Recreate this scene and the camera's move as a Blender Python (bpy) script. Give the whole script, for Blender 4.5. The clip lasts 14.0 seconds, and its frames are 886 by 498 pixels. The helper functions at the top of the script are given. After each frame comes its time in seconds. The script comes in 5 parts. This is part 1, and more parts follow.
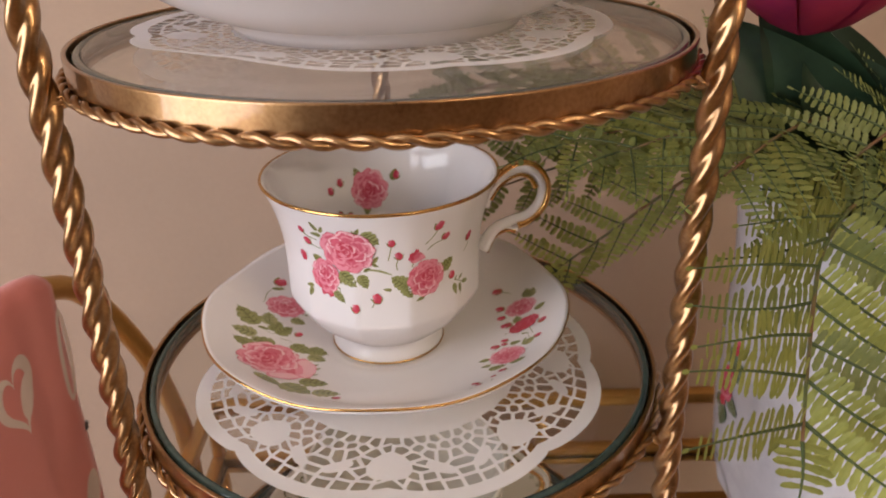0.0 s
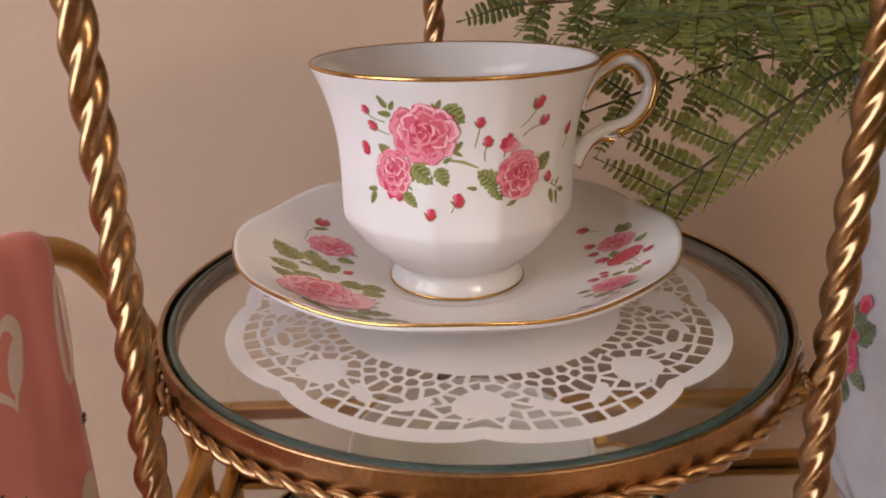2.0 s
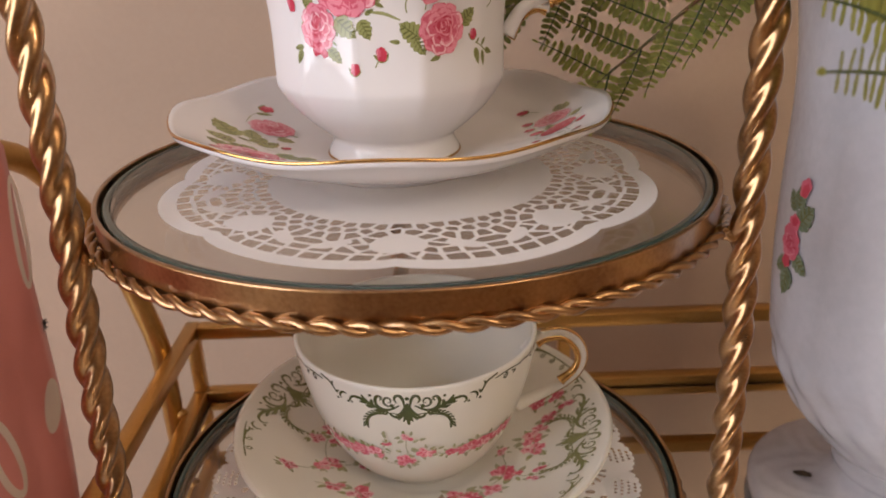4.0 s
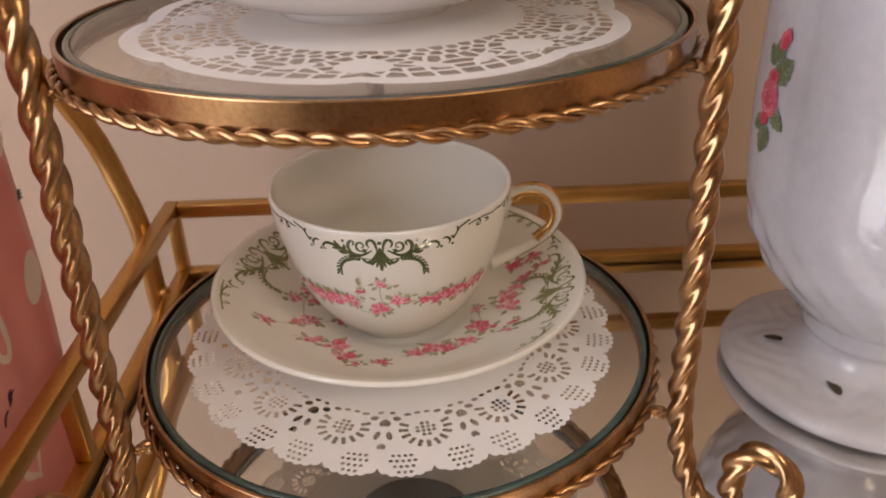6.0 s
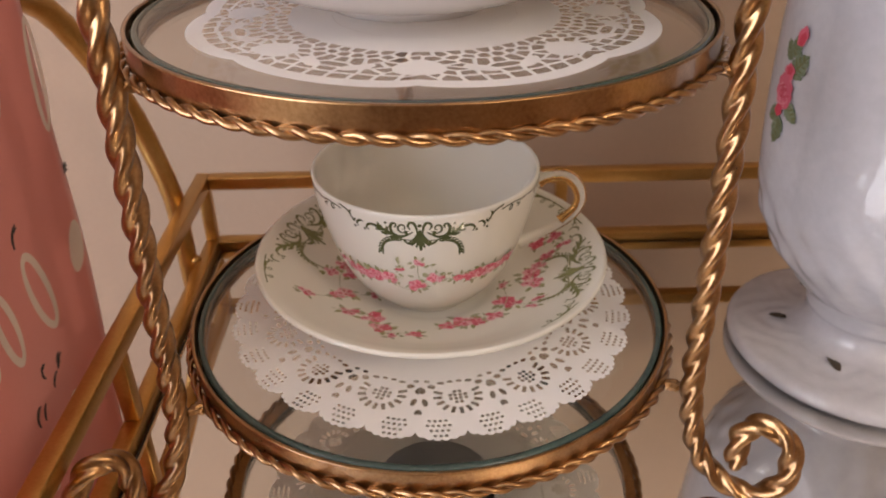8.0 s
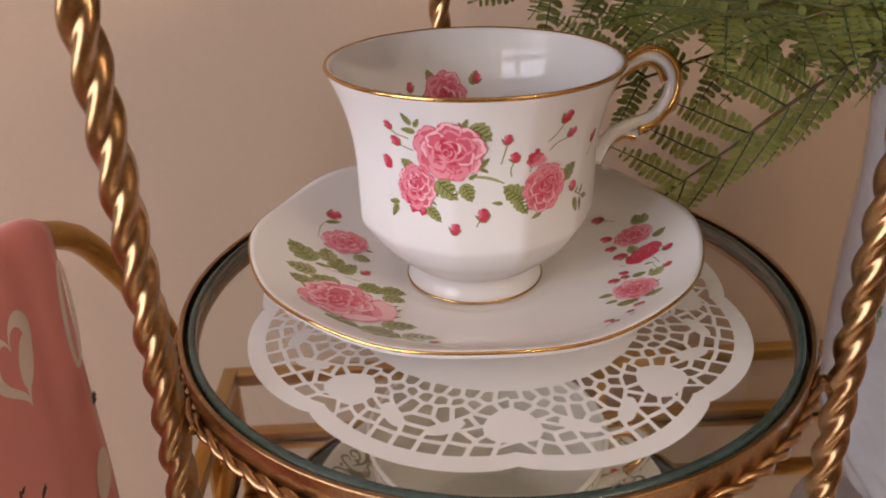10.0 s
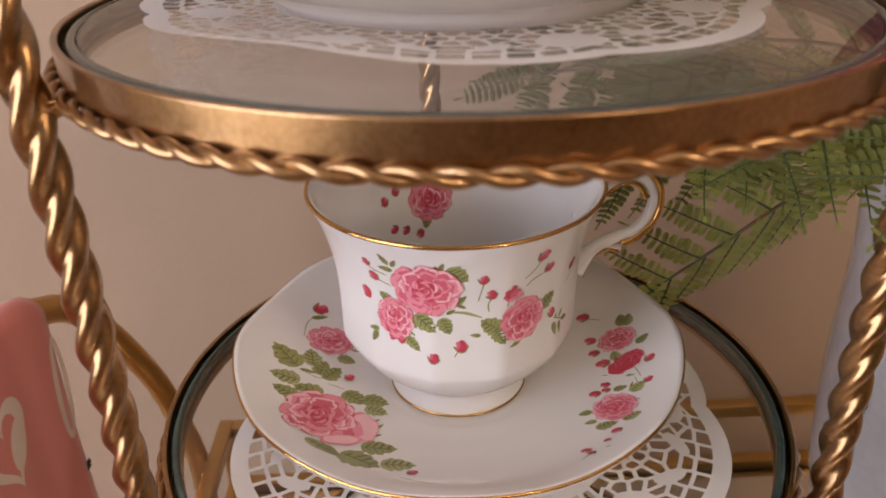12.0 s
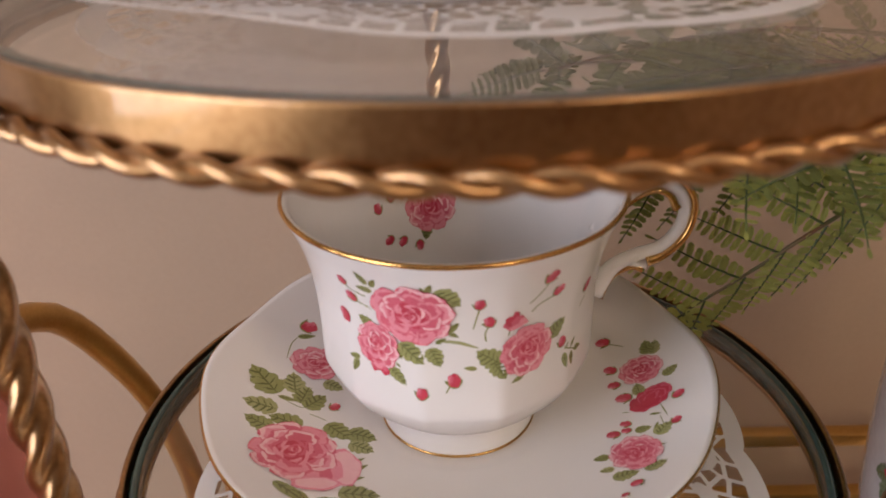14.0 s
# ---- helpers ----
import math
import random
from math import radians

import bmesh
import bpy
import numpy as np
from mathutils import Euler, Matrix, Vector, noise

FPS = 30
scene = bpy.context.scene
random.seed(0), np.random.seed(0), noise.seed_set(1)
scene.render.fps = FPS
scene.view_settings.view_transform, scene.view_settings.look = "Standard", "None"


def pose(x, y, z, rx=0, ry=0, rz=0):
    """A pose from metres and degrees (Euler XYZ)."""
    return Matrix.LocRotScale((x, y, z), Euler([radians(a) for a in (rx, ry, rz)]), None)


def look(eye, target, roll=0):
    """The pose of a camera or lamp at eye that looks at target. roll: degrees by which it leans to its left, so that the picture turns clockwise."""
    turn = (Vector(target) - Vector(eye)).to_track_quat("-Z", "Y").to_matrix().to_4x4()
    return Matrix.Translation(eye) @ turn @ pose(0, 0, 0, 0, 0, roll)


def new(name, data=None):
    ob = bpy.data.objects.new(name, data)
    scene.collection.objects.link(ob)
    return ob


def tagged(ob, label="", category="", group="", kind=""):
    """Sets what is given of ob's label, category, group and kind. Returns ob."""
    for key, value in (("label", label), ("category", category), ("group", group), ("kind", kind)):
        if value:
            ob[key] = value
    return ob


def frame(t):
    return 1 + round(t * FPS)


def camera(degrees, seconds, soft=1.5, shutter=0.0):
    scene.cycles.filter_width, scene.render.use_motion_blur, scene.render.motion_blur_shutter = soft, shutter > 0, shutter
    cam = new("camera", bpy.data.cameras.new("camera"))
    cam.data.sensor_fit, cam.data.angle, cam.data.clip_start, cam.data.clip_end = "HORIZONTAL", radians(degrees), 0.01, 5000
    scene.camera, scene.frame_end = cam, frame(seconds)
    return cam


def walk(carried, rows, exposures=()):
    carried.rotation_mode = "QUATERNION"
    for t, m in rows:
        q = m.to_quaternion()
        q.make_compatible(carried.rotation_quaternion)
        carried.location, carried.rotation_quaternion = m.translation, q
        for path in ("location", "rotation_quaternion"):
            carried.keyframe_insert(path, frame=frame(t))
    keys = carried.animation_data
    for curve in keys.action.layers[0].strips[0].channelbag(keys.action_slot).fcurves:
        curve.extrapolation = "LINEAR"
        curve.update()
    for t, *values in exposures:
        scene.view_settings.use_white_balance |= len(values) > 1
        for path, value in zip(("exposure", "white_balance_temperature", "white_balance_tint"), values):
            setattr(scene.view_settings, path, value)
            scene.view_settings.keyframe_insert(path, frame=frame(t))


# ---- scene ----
cam = camera(60.0, 14.0, soft=1.8)
PATH = [
    (0, (0.00455, -0.25806, 0.34439), (0.0909, 1.5404, -0.5263), -1.02),
    (0.5, (-0.0229, -0.23705, 0.30829), (0.0557, 1.5865, -0.5094), -1.49),
    (1, (-0.03354, -0.22528, 0.27623), (0.0552, 1.6145, -0.503), -0.74),
    (1.5, (-0.02606, -0.22823, 0.27557), (0.0536, 1.6277, -0.4654), -0.84),
    (2, (-0.02094, -0.2288, 0.27973), (0.0723, 1.6362, -0.4365), -1.07),
    (2.5, (-0.01341, -0.23236, 0.28202), (0.0881, 1.636, -0.4244), -1.27),
    (3, (-0.00479, -0.23691, 0.27287), (0.092, 1.6352, -0.4241), -1.56),
    (3.5, (-0.00418, -0.24199, 0.25833), (0.0903, 1.6237, -0.456), -1.66),
    (4, (-0.00252, -0.24539, 0.24886), (0.091, 1.6003, -0.5158), -1.53),
    (4.2, (-0.00245, -0.24536, 0.24182), (0.0969, 1.5904, -0.5457), -1.40),
    (6.3, (0.00503, -0.25979, 0.22731), (0.1135, 1.4848, -0.7447), -1.62),
    (6.5, (0.00715, -0.26394, 0.23484), (0.1193, 1.4752, -0.7464), -1.55),
    (7, (-0.00102, -0.27008, 0.2349), (0.1024, 1.4482, -0.7834), -1.50),
    (7.5, (-0.007, -0.26703, 0.23191), (0.1067, 1.4408, -0.8028), -1.01),
    (8, (-0.01098, -0.2669, 0.24185), (0.0952, 1.4399, -0.7953), -0.52),
    (8.5, (-0.01802, -0.2536, 0.26919), (0.0863, 1.4606, -0.7557), 0.00),
    (9, (-0.0309, -0.22761, 0.287), (0.0844, 1.4967, -0.7197), 0.24),
    (9.2, (-0.03203, -0.22511, 0.2876), (0.0864, 1.5474, -0.6312), -0.75),
    (11.3, (-0.02267, -0.20131, 0.33658), (0.1169, 1.5729, -0.5759), -1.57),
    (11.5, (-0.02041, -0.20188, 0.33742), (0.1108, 1.5699, -0.5811), -1.61),
    (12, (-0.02158, -0.19992, 0.33609), (0.0893, 1.5626, -0.6027), -1.41),
    (12.5, (-0.02099, -0.20137, 0.33399), (0.0819, 1.5702, -0.5885), -1.88),
    (13, (-0.01715, -0.19963, 0.33498), (0.0549, 1.5751, -0.5843), -2.17),
    (13.5, (-0.017, -0.18458, 0.33019), (-0.0037, 1.5896, -0.5929), -2.66),
    (14, (-0.01072, -0.17285, 0.32485), (0.0172, 1.5975, -0.6053), -1.74),
]
EXPOSURES = [(0.0, 0.0), (4.0, 0.04), (6.4, 0.18), (8.0, 0.18), (9.2, 0.04), (11.4, -0.07), (14.0, -0.08)]
cam.data.dof.use_dof, cam.data.dof.focus_distance, cam.data.dof.aperture_fstop = True, 0.222, 20.0
walk(cam, [(t, look(eye, target, roll)) for t, eye, target, roll in PATH], EXPOSURES)

# ---- light and world ----
world = bpy.data.worlds.new("world")
scene.world = world
world.use_nodes = True
sky = world.node_tree.nodes.new("ShaderNodeTexSky")
sky.sky_type, sky.sun_disc = "NISHITA", False
sky.sun_elevation, sky.sun_rotation = radians(40), radians(120)
backing = world.node_tree.nodes["Background"]
world.node_tree.links.new(sky.outputs["Color"], backing.inputs["Color"])
backing.inputs["Strength"].default_value = 0.1

YAW = -2.0                       # the cart and the room against the stand
TURN = pose(0, 0, 0, 0, 0, YAW)
FLOOR_Z, CEIL_Z = -0.80, 1.65
X0, X1, Y0, Y1 = -1.7, 1.9, -2.6, 0.225


def lamp(name, kind, m, energy, colour, **size):
    data = bpy.data.lights.new(name, kind)
    data.energy, data.color = energy, colour
    for key, value in size.items():
        if key == "size": data.size = value
        if key == "size_y": data.shape, data.size_y = "RECTANGLE", value
        if key == "radius": data.shadow_soft_size = value
    ob = new(name, data)
    ob.matrix_world = m
    return ob


# daylight in the window's opening, and the bulbs of the hanging lamp behind the camera
WIN = (-1.95, -0.35, -0.35, 1.52)  # y from, y to, z from, z to, in the west wall
lamp("window_light", "AREA", TURN @ look((X0 + 0.02, (WIN[0] + WIN[1]) / 2, (WIN[2] + WIN[3]) / 2), (0, -0.3, 0.3)), 61, (0.91, 0.895, 0.985), size=1.5, size_y=1.8)
LAMP_AT = (0.78, -1.30)
BULB_Z = 1.12
BULBS = [(LAMP_AT[0] + 0.16 * math.cos(a), LAMP_AT[1] + 0.16 * math.sin(a), BULB_Z) for a in [k * math.tau / 5 for k in range(5)]]
for spot in BULBS:
    lamp("bulb_light", "POINT", Matrix.Translation(spot), 1.22, (1.0, 0.79, 0.58), radius=0.026)


# ---- materials ----
def material(name, colour, second=None, rough=0.5, metal=0.0, grain=300.0, patch=30.0, bump=0.0, bump_size=0.0005, rough_vary=0.0, coat=0.0, pieces=0.0, sheen=0.0, ior=1.5):
    """A surface whose colour varies between two tones at two scales, with grain in its relief."""
    m = bpy.data.materials.new(name)
    m.use_nodes = True
    n, l = m.node_tree.nodes, m.node_tree.links
    b = n["Principled BSDF"]
    b.inputs["Roughness"].default_value, b.inputs["Metallic"].default_value = rough, metal
    b.inputs["Coat Weight"].default_value, b.inputs["Sheen Weight"].default_value = coat, sheen
    b.inputs["IOR"].default_value = ior
    b.inputs["Coat Roughness"].default_value = 0.05
    where = n.new("ShaderNodeTexCoord")
    second = second or tuple(0.86 * c for c in colour)
    fine, broad = n.new("ShaderNodeTexNoise"), n.new("ShaderNodeTexNoise")
    for tex, size in ((fine, grain), (broad, patch)):
        tex.inputs["Scale"].default_value, tex.inputs["Detail"].default_value = size, 4
        l.new(where.outputs["Object"], tex.inputs["Vector"])
    both = n.new("ShaderNodeMath")
    both.operation = "MULTIPLY_ADD"
    both.inputs[1].default_value = 0.4
    l.new(fine.outputs["Fac"], both.inputs[0])
    half = n.new("ShaderNodeMath")
    half.operation = "MULTIPLY"
    half.inputs[1].default_value = 0.6
    l.new(broad.outputs["Fac"], half.inputs[0])
    l.new(half.outputs[0], both.inputs[2])
    ramp = n.new("ShaderNodeValToRGB")
    ramp.color_ramp.elements[0].position, ramp.color_ramp.elements[1].position = 0.36, 0.64
    ramp.color_ramp.elements[0].color, ramp.color_ramp.elements[1].color = (*second, 1), (*colour, 1)
    l.new(both.outputs[0], ramp.inputs["Fac"])
    out = ramp.outputs["Color"]
    if pieces:
        info, vary = n.new("ShaderNodeObjectInfo"), n.new("ShaderNodeHueSaturation")
        span = n.new("ShaderNodeMapRange")
        span.inputs["To Min"].default_value, span.inputs["To Max"].default_value = 1 - pieces, 1 + pieces
        l.new(info.outputs["Random"], span.inputs["Value"])
        l.new(span.outputs["Result"], vary.inputs["Value"])
        l.new(out, vary.inputs["Color"])
        out = vary.outputs["Color"]
    l.new(out, b.inputs["Base Color"])
    if rough_vary:
        span = n.new("ShaderNodeMapRange")
        span.inputs["To Min"].default_value, span.inputs["To Max"].default_value = rough - rough_vary, rough + rough_vary
        l.new(both.outputs[0], span.inputs["Value"])
        l.new(span.outputs["Result"], b.inputs["Roughness"])
    if bump:
        relief = n.new("ShaderNodeBump")
        relief.inputs["Strength"].default_value, relief.inputs["Distance"].default_value = bump, bump_size
        l.new(both.outputs[0], relief.inputs["Height"])
        l.new(relief.outputs["Normal"], b.inputs["Normal"])
    return m


def translucent(m, share, colour):
    """Lets some light through a thin sheet."""
    n, l = m.node_tree.nodes, m.node_tree.links
    mix, thin = n.new("ShaderNodeMixShader"), n.new("ShaderNodeBsdfTranslucent")
    thin.inputs["Color"].default_value = (*colour, 1)
    mix.inputs["Fac"].default_value = share
    l.new(n["Principled BSDF"].outputs[0], mix.inputs[1])
    l.new(thin.outputs[0], mix.inputs[2])
    l.new(mix.outputs[0], n["Material Output"].inputs["Surface"])
    return m


def clear(name, colour, rough=0.0, ior=1.5):
    """Thin clear glass: light goes straight through, tinted, and its faces mirror by Fresnel's law."""
    m = bpy.data.materials.new(name)
    m.use_nodes = True
    n, l = m.node_tree.nodes, m.node_tree.links
    thru, gloss, mix, law = n.new("ShaderNodeBsdfTransparent"), n.new("ShaderNodeBsdfGlossy"), n.new("ShaderNodeMixShader"), n.new("ShaderNodeLayerWeight")
    thru.inputs["Color"].default_value = (*colour, 1)
    gloss.inputs["Roughness"].default_value, law.inputs["Blend"].default_value = rough, 0.5
    steep, share = n.new("ShaderNodeMath"), n.new("ShaderNodeMath")
    steep.operation, steep.inputs[1].default_value = "POWER", 5.0
    share.operation, share.inputs[1].default_value, share.inputs[2].default_value = "MULTIPLY_ADD", 0.96, ((ior - 1) / (ior + 1)) ** 2
    l.new(law.outputs["Facing"], steep.inputs[0])
    l.new(steep.outputs[0], share.inputs[0])
    l.new(share.outputs[0], mix.inputs["Fac"])
    l.new(thru.outputs[0], mix.inputs[1])
    l.new(gloss.outputs[0], mix.inputs[2])
    l.new(mix.outputs[0], n["Material Output"].inputs["Surface"])
    return m


def glowing(name, colour, strength):
    m = bpy.data.materials.new(name)
    m.use_nodes = True
    b = m.node_tree.nodes["Principled BSDF"]
    b.inputs["Base Color"].default_value = (*colour, 1)
    b.inputs["Emission Color"].default_value, b.inputs["Emission Strength"].default_value = (*colour, 1), strength
    return m


PAINT = material("wall_paint", (0.370, 0.265, 0.186), (0.345, 0.245, 0.171), 0.75, grain=420, patch=5, bump=0.25, bump_size=0.0008)
CEILING = material("ceiling_paint", (0.80, 0.77, 0.72), (0.77, 0.74, 0.69), 0.8, grain=200, patch=4, bump=0.1)
BOARD = material("floor_oak", (0.30, 0.19, 0.11), (0.22, 0.135, 0.075), 0.45, grain=60, patch=6, bump=0.15, pieces=0.12)
TRIM = material("white_trim", (0.78, 0.76, 0.73), None, 0.4, grain=80, patch=6)
GOLD = material("antique_gold", (0.43, 0.248, 0.108), (0.25, 0.132, 0.052), 0.30, 1.0, grain=900, patch=70, bump=0.05, bump_size=0.0002, rough_vary=0.08, coat=0.6)
BRASS = material("brushed_brass", (0.60, 0.36, 0.12), (0.48, 0.27, 0.08), 0.36, 1.0, grain=700, patch=40, bump=0.05, bump_size=0.0002, rough_vary=0.08)
GILT = material("gilt_line", (0.70, 0.44, 0.16), (0.55, 0.30, 0.10), 0.18, 1.0, grain=900, patch=150)
CHINA = material("bone_china", (0.83, 0.805, 0.80), (0.815, 0.79, 0.78), 0.04, grain=60, patch=18)
CHINA_WARM = material("cream_china", (0.88, 0.86, 0.81), (0.86, 0.84, 0.785), 0.04, grain=60, patch=18)
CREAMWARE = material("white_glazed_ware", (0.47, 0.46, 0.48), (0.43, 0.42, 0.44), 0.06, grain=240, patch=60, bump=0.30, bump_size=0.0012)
PAPER = material("doily_paper", (0.90, 0.89, 0.90), (0.87, 0.86, 0.87), 0.8, grain=1500, patch=90, bump=0.5, bump_size=0.00025)
translucent(PAPER, 0.45, (0.86, 0.84, 0.80))
translucent(CHINA, 0.20, (0.88, 0.84, 0.76))
translucent(CHINA_WARM, 0.42, (0.88, 0.85, 0.74))
MIRROR = material("mirror", (0.80, 0.775, 0.735), (0.79, 0.765, 0.725), 0.015, 1.0, grain=20, patch=4)
DARK = material("mirror_edge", (0.02, 0.018, 0.016), None, 0.3)
GLASS = clear("clear_glass", (0.982, 0.990, 0.984), 0.01)
EDGE = material("green_glass_edge", (0.048, 0.080, 0.070), (0.026, 0.045, 0.040), 0.16, grain=400, patch=60, coat=0.2)
# made-up dark colour for the unseen south wall, to darken what the gold reflects
PAINT_FAR = material("unseen_wall_brown", (0.20, 0.145, 0.115), (0.18, 0.13, 0.10), 0.75, grain=420, patch=5, bump=0.25, bump_size=0.0008)
FABRIC = material("pink_fabric", (0.66, 0.215, 0.19), (0.60, 0.185, 0.165), 0.9, grain=1300, patch=14, bump=0.5, bump_size=0.0006, sheen=0.25)
PRINT_WHITE = material("white_fabric_print", (0.74, 0.64, 0.58), (0.68, 0.57, 0.51), 0.9, grain=1300, patch=40)
INK = material("black_print", (0.03, 0.025, 0.025), None, 0.8)
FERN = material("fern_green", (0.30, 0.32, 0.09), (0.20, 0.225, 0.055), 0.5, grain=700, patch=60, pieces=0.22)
# the same fern green darkened, to stand for shade under the upper shelf
FERN_SHADED = material("fern_shaded_green", (0.20, 0.23, 0.066), (0.125, 0.155, 0.044), 0.5, grain=700, patch=60, pieces=0.2)
STEM = material("fern_stem", (0.07, 0.105, 0.035), (0.17, 0.075, 0.035), 0.45, grain=200, patch=55)
LEAF = material("broad_leaf", (0.018, 0.04, 0.018), (0.010, 0.024, 0.012), 0.42, grain=300, patch=40, bump=0.2)
MAGENTA = material("magenta_petal", (0.26, 0.010, 0.075), (0.34, 0.018, 0.060), 0.55, grain=300, patch=45, bump=0.15)
translucent(FERN, 0.35, (0.38, 0.40, 0.08))
translucent(FERN_SHADED, 0.30, (0.24, 0.27, 0.06))
RIB = material("fern_rib", (0.060, 0.090, 0.025), (0.040, 0.060, 0.018), 0.65, grain=200, patch=55)
# printed enamel tones of the china; the last is painted shade for the vase's openings
TONES = {
    "pw": material("petal_blush", (0.80, 0.47, 0.51), (0.76, 0.42, 0.46), 0.10, grain=900, patch=300),
    "p0": material("petal_pale", (0.72, 0.26, 0.32), (0.67, 0.22, 0.28), 0.10, grain=900, patch=300),
    "p1": material("petal_pink", (0.60, 0.12, 0.175), (0.55, 0.10, 0.15), 0.10, grain=900, patch=300),
    "p2": material("petal_rose", (0.50, 0.048, 0.085), (0.45, 0.038, 0.07), 0.10, grain=900, patch=300),
    "p3": material("petal_red", (0.52, 0.055, 0.09), (0.47, 0.045, 0.075), 0.10, grain=900, patch=300),
    "g0": material("leaf_light", (0.36, 0.36, 0.165), (0.31, 0.315, 0.135), 0.10, grain=900, patch=300),
    "g1": material("leaf_mid", (0.29, 0.295, 0.115), (0.24, 0.25, 0.09), 0.10, grain=900, patch=300),
    "g2": material("leaf_deep", (0.13, 0.135, 0.042), (0.10, 0.105, 0.034), 0.10, grain=900, patch=300),
    "g3": material("leaf_grey", (0.40, 0.39, 0.25), (0.34, 0.34, 0.21), 0.10, grain=900, patch=300),
    "g4": material("leaf_applied", (0.20, 0.24, 0.16), (0.11, 0.15, 0.09), 0.12, grain=900, patch=200),
    "e1": material("enamel_green_pale", (0.215, 0.215, 0.085), (0.17, 0.175, 0.065), 0.12, grain=900, patch=300),
    "e0": material("enamel_green", (0.070, 0.082, 0.028), (0.05, 0.06, 0.02), 0.12, grain=900, patch=300),
    "h0": material("opening_shade", (0.05, 0.035, 0.02), None, 0.6),
}
TONE_KEYS = list(TONES)


# ---- mesh helpers ----
def part(name, bm, mat, parent=None, label="", smooth=True):
    """Links a bmesh as one mesh object, under a thing or a part where one is given."""
    mesh = bpy.data.meshes.new(name)
    for f in bm.faces:
        f.smooth = smooth
    bm.to_mesh(mesh)
    bm.free()
    for m in (mat if isinstance(mat, (list, tuple)) else [mat]):
        mesh.materials.append(m)
    ob = new(name, mesh)
    if parent:
        ob.parent = parent
    if label:
        ob["label"] = label
    return ob


def shared(name, mesh, m, parent):
    ob = new(name, mesh)
    ob.parent, ob.matrix_basis = parent, m
    return ob


def thing(name, m, label, category, group="", kind=""):
    ob = new(name)
    ob.empty_display_size = 0.02
    ob.matrix_world = m
    return tagged(ob, label, category, group, kind)


def box(bm, lo, hi, bevel=0.0):
    r = bmesh.ops.create_cube(bm, size=1)
    vs = r["verts"]
    for v in vs:
        v.co = Vector([lo[k] + (v.co[k] + 0.5) * (hi[k] - lo[k]) for k in range(3)])
    if bevel:
        es = list({e for v in vs for e in v.link_edges})
        bmesh.ops.bevel(bm, geom=es, offset=bevel, segments=2, affect="EDGES", profile=0.5)
    return bm


def boxes(*spans, bevel=0.0):
    bm = bmesh.new()
    for lo, hi in spans:
        box(bm, lo, hi, bevel)
    return bm


def smooth_path(points, n):
    """n points along a Catmull-Rom curve through the given ones, evenly spaced."""
    p = [Vector(q) for q in points]
    p = [2 * p[0] - p[1], *p, 2 * p[-1] - p[-2]]
    out = []
    for k in range(1, len(p) - 2):
        a, b, c, d = p[k - 1:k + 3]
        for s in range(24):
            t = s / 24
            out.append(0.5 * ((2 * b) + (c - a) * t + (2 * a - 5 * b + 4 * c - d) * t * t + (3 * b - a - 3 * c + d) * t ** 3))
    out.append(p[-2])
    run = [0.0]
    for a, b in zip(out, out[1:]):
        run.append(run[-1] + (b - a).length)
    res, k = [], 0
    for s in range(n):
        want = run[-1] * s / (n - 1)
        while k < len(run) - 2 and run[k + 1] < want:
            k += 1
        f = (want - run[k]) / max(run[k + 1] - run[k], 1e-9)
        res.append(out[k].lerp(out[k + 1], min(max(f, 0), 1)))
    return res


def sweep(bm, path, section, closed=False, segs=16, cap=True):
    """A tube along a path; section(angle, length so far, share of the whole) is its radius."""
    n = len(path)
    tang = [(path[(k + 1) % n] - path[k - 1] if closed else path[min(k + 1, n - 1)] - path[max(k - 1, 0)]).normalized() for k in range(n)]
    side = tang[0].orthogonal().normalized()
    rings, run = [], 0.0
    for k in range(n):
        if k:
            run += (path[k] - path[k - 1]).length
            side = (side - tang[k] * side.dot(tang[k])).normalized()
        up = tang[k].cross(side)
        rings.append([bm.verts.new(path[k] + section(a, run, k / max(n - 1, 1)) * (math.cos(a) * side + math.sin(a) * up)) for a in [j * math.tau / segs for j in range(segs)]])
    for k in range(n if closed else n - 1):
        A, B = rings[k], rings[(k + 1) % n]
        for j in range(segs):
            bm.faces.new((A[j], A[(j + 1) % segs], B[(j + 1) % segs], B[j]))
    if cap and not closed:
        bm.faces.new(rings[0][::-1])
        bm.faces.new(rings[-1])
    return bm


def circle(r, z, n, a0=0.0):
    return [Vector((r * math.cos(a0 + k * math.tau / n), r * math.sin(a0 + k * math.tau / n), z)) for k in range(n)]


def lathe(profile, segs=96, shape=None, closed=False):
    """Turns a profile of (r, z) round z. shape(angle, r, z) may return another (r, z)."""
    bm = bmesh.new()
    rings = []
    for r, z in profile:
        if r < 1e-6:
            rings.append([bm.verts.new((0, 0, z))])
            continue
        ring = []
        for k in range(segs):
            a = k * math.tau / segs
            rr, zz = shape(a, r, z) if shape else (r, z)
            ring.append(bm.verts.new((rr * math.cos(a), rr * math.sin(a), zz)))
        rings.append(ring)
    pairs = list(zip(rings, rings[1:])) + ([(rings[-1], rings[0])] if closed else [])
    for A, B in pairs:
        for k in range(segs):
            j = (k + 1) % segs
            if len(A) == 1 and len(B) == 1:
                continue
            if len(A) == 1:
                bm.faces.new((A[0], B[j], B[k]))
            elif len(B) == 1:
                bm.faces.new((A[k], A[j], B[0]))
            else:
                bm.faces.new((A[k], A[j], B[j], B[k]))
    bmesh.ops.recalc_face_normals(bm, faces=bm.faces)
    return bm


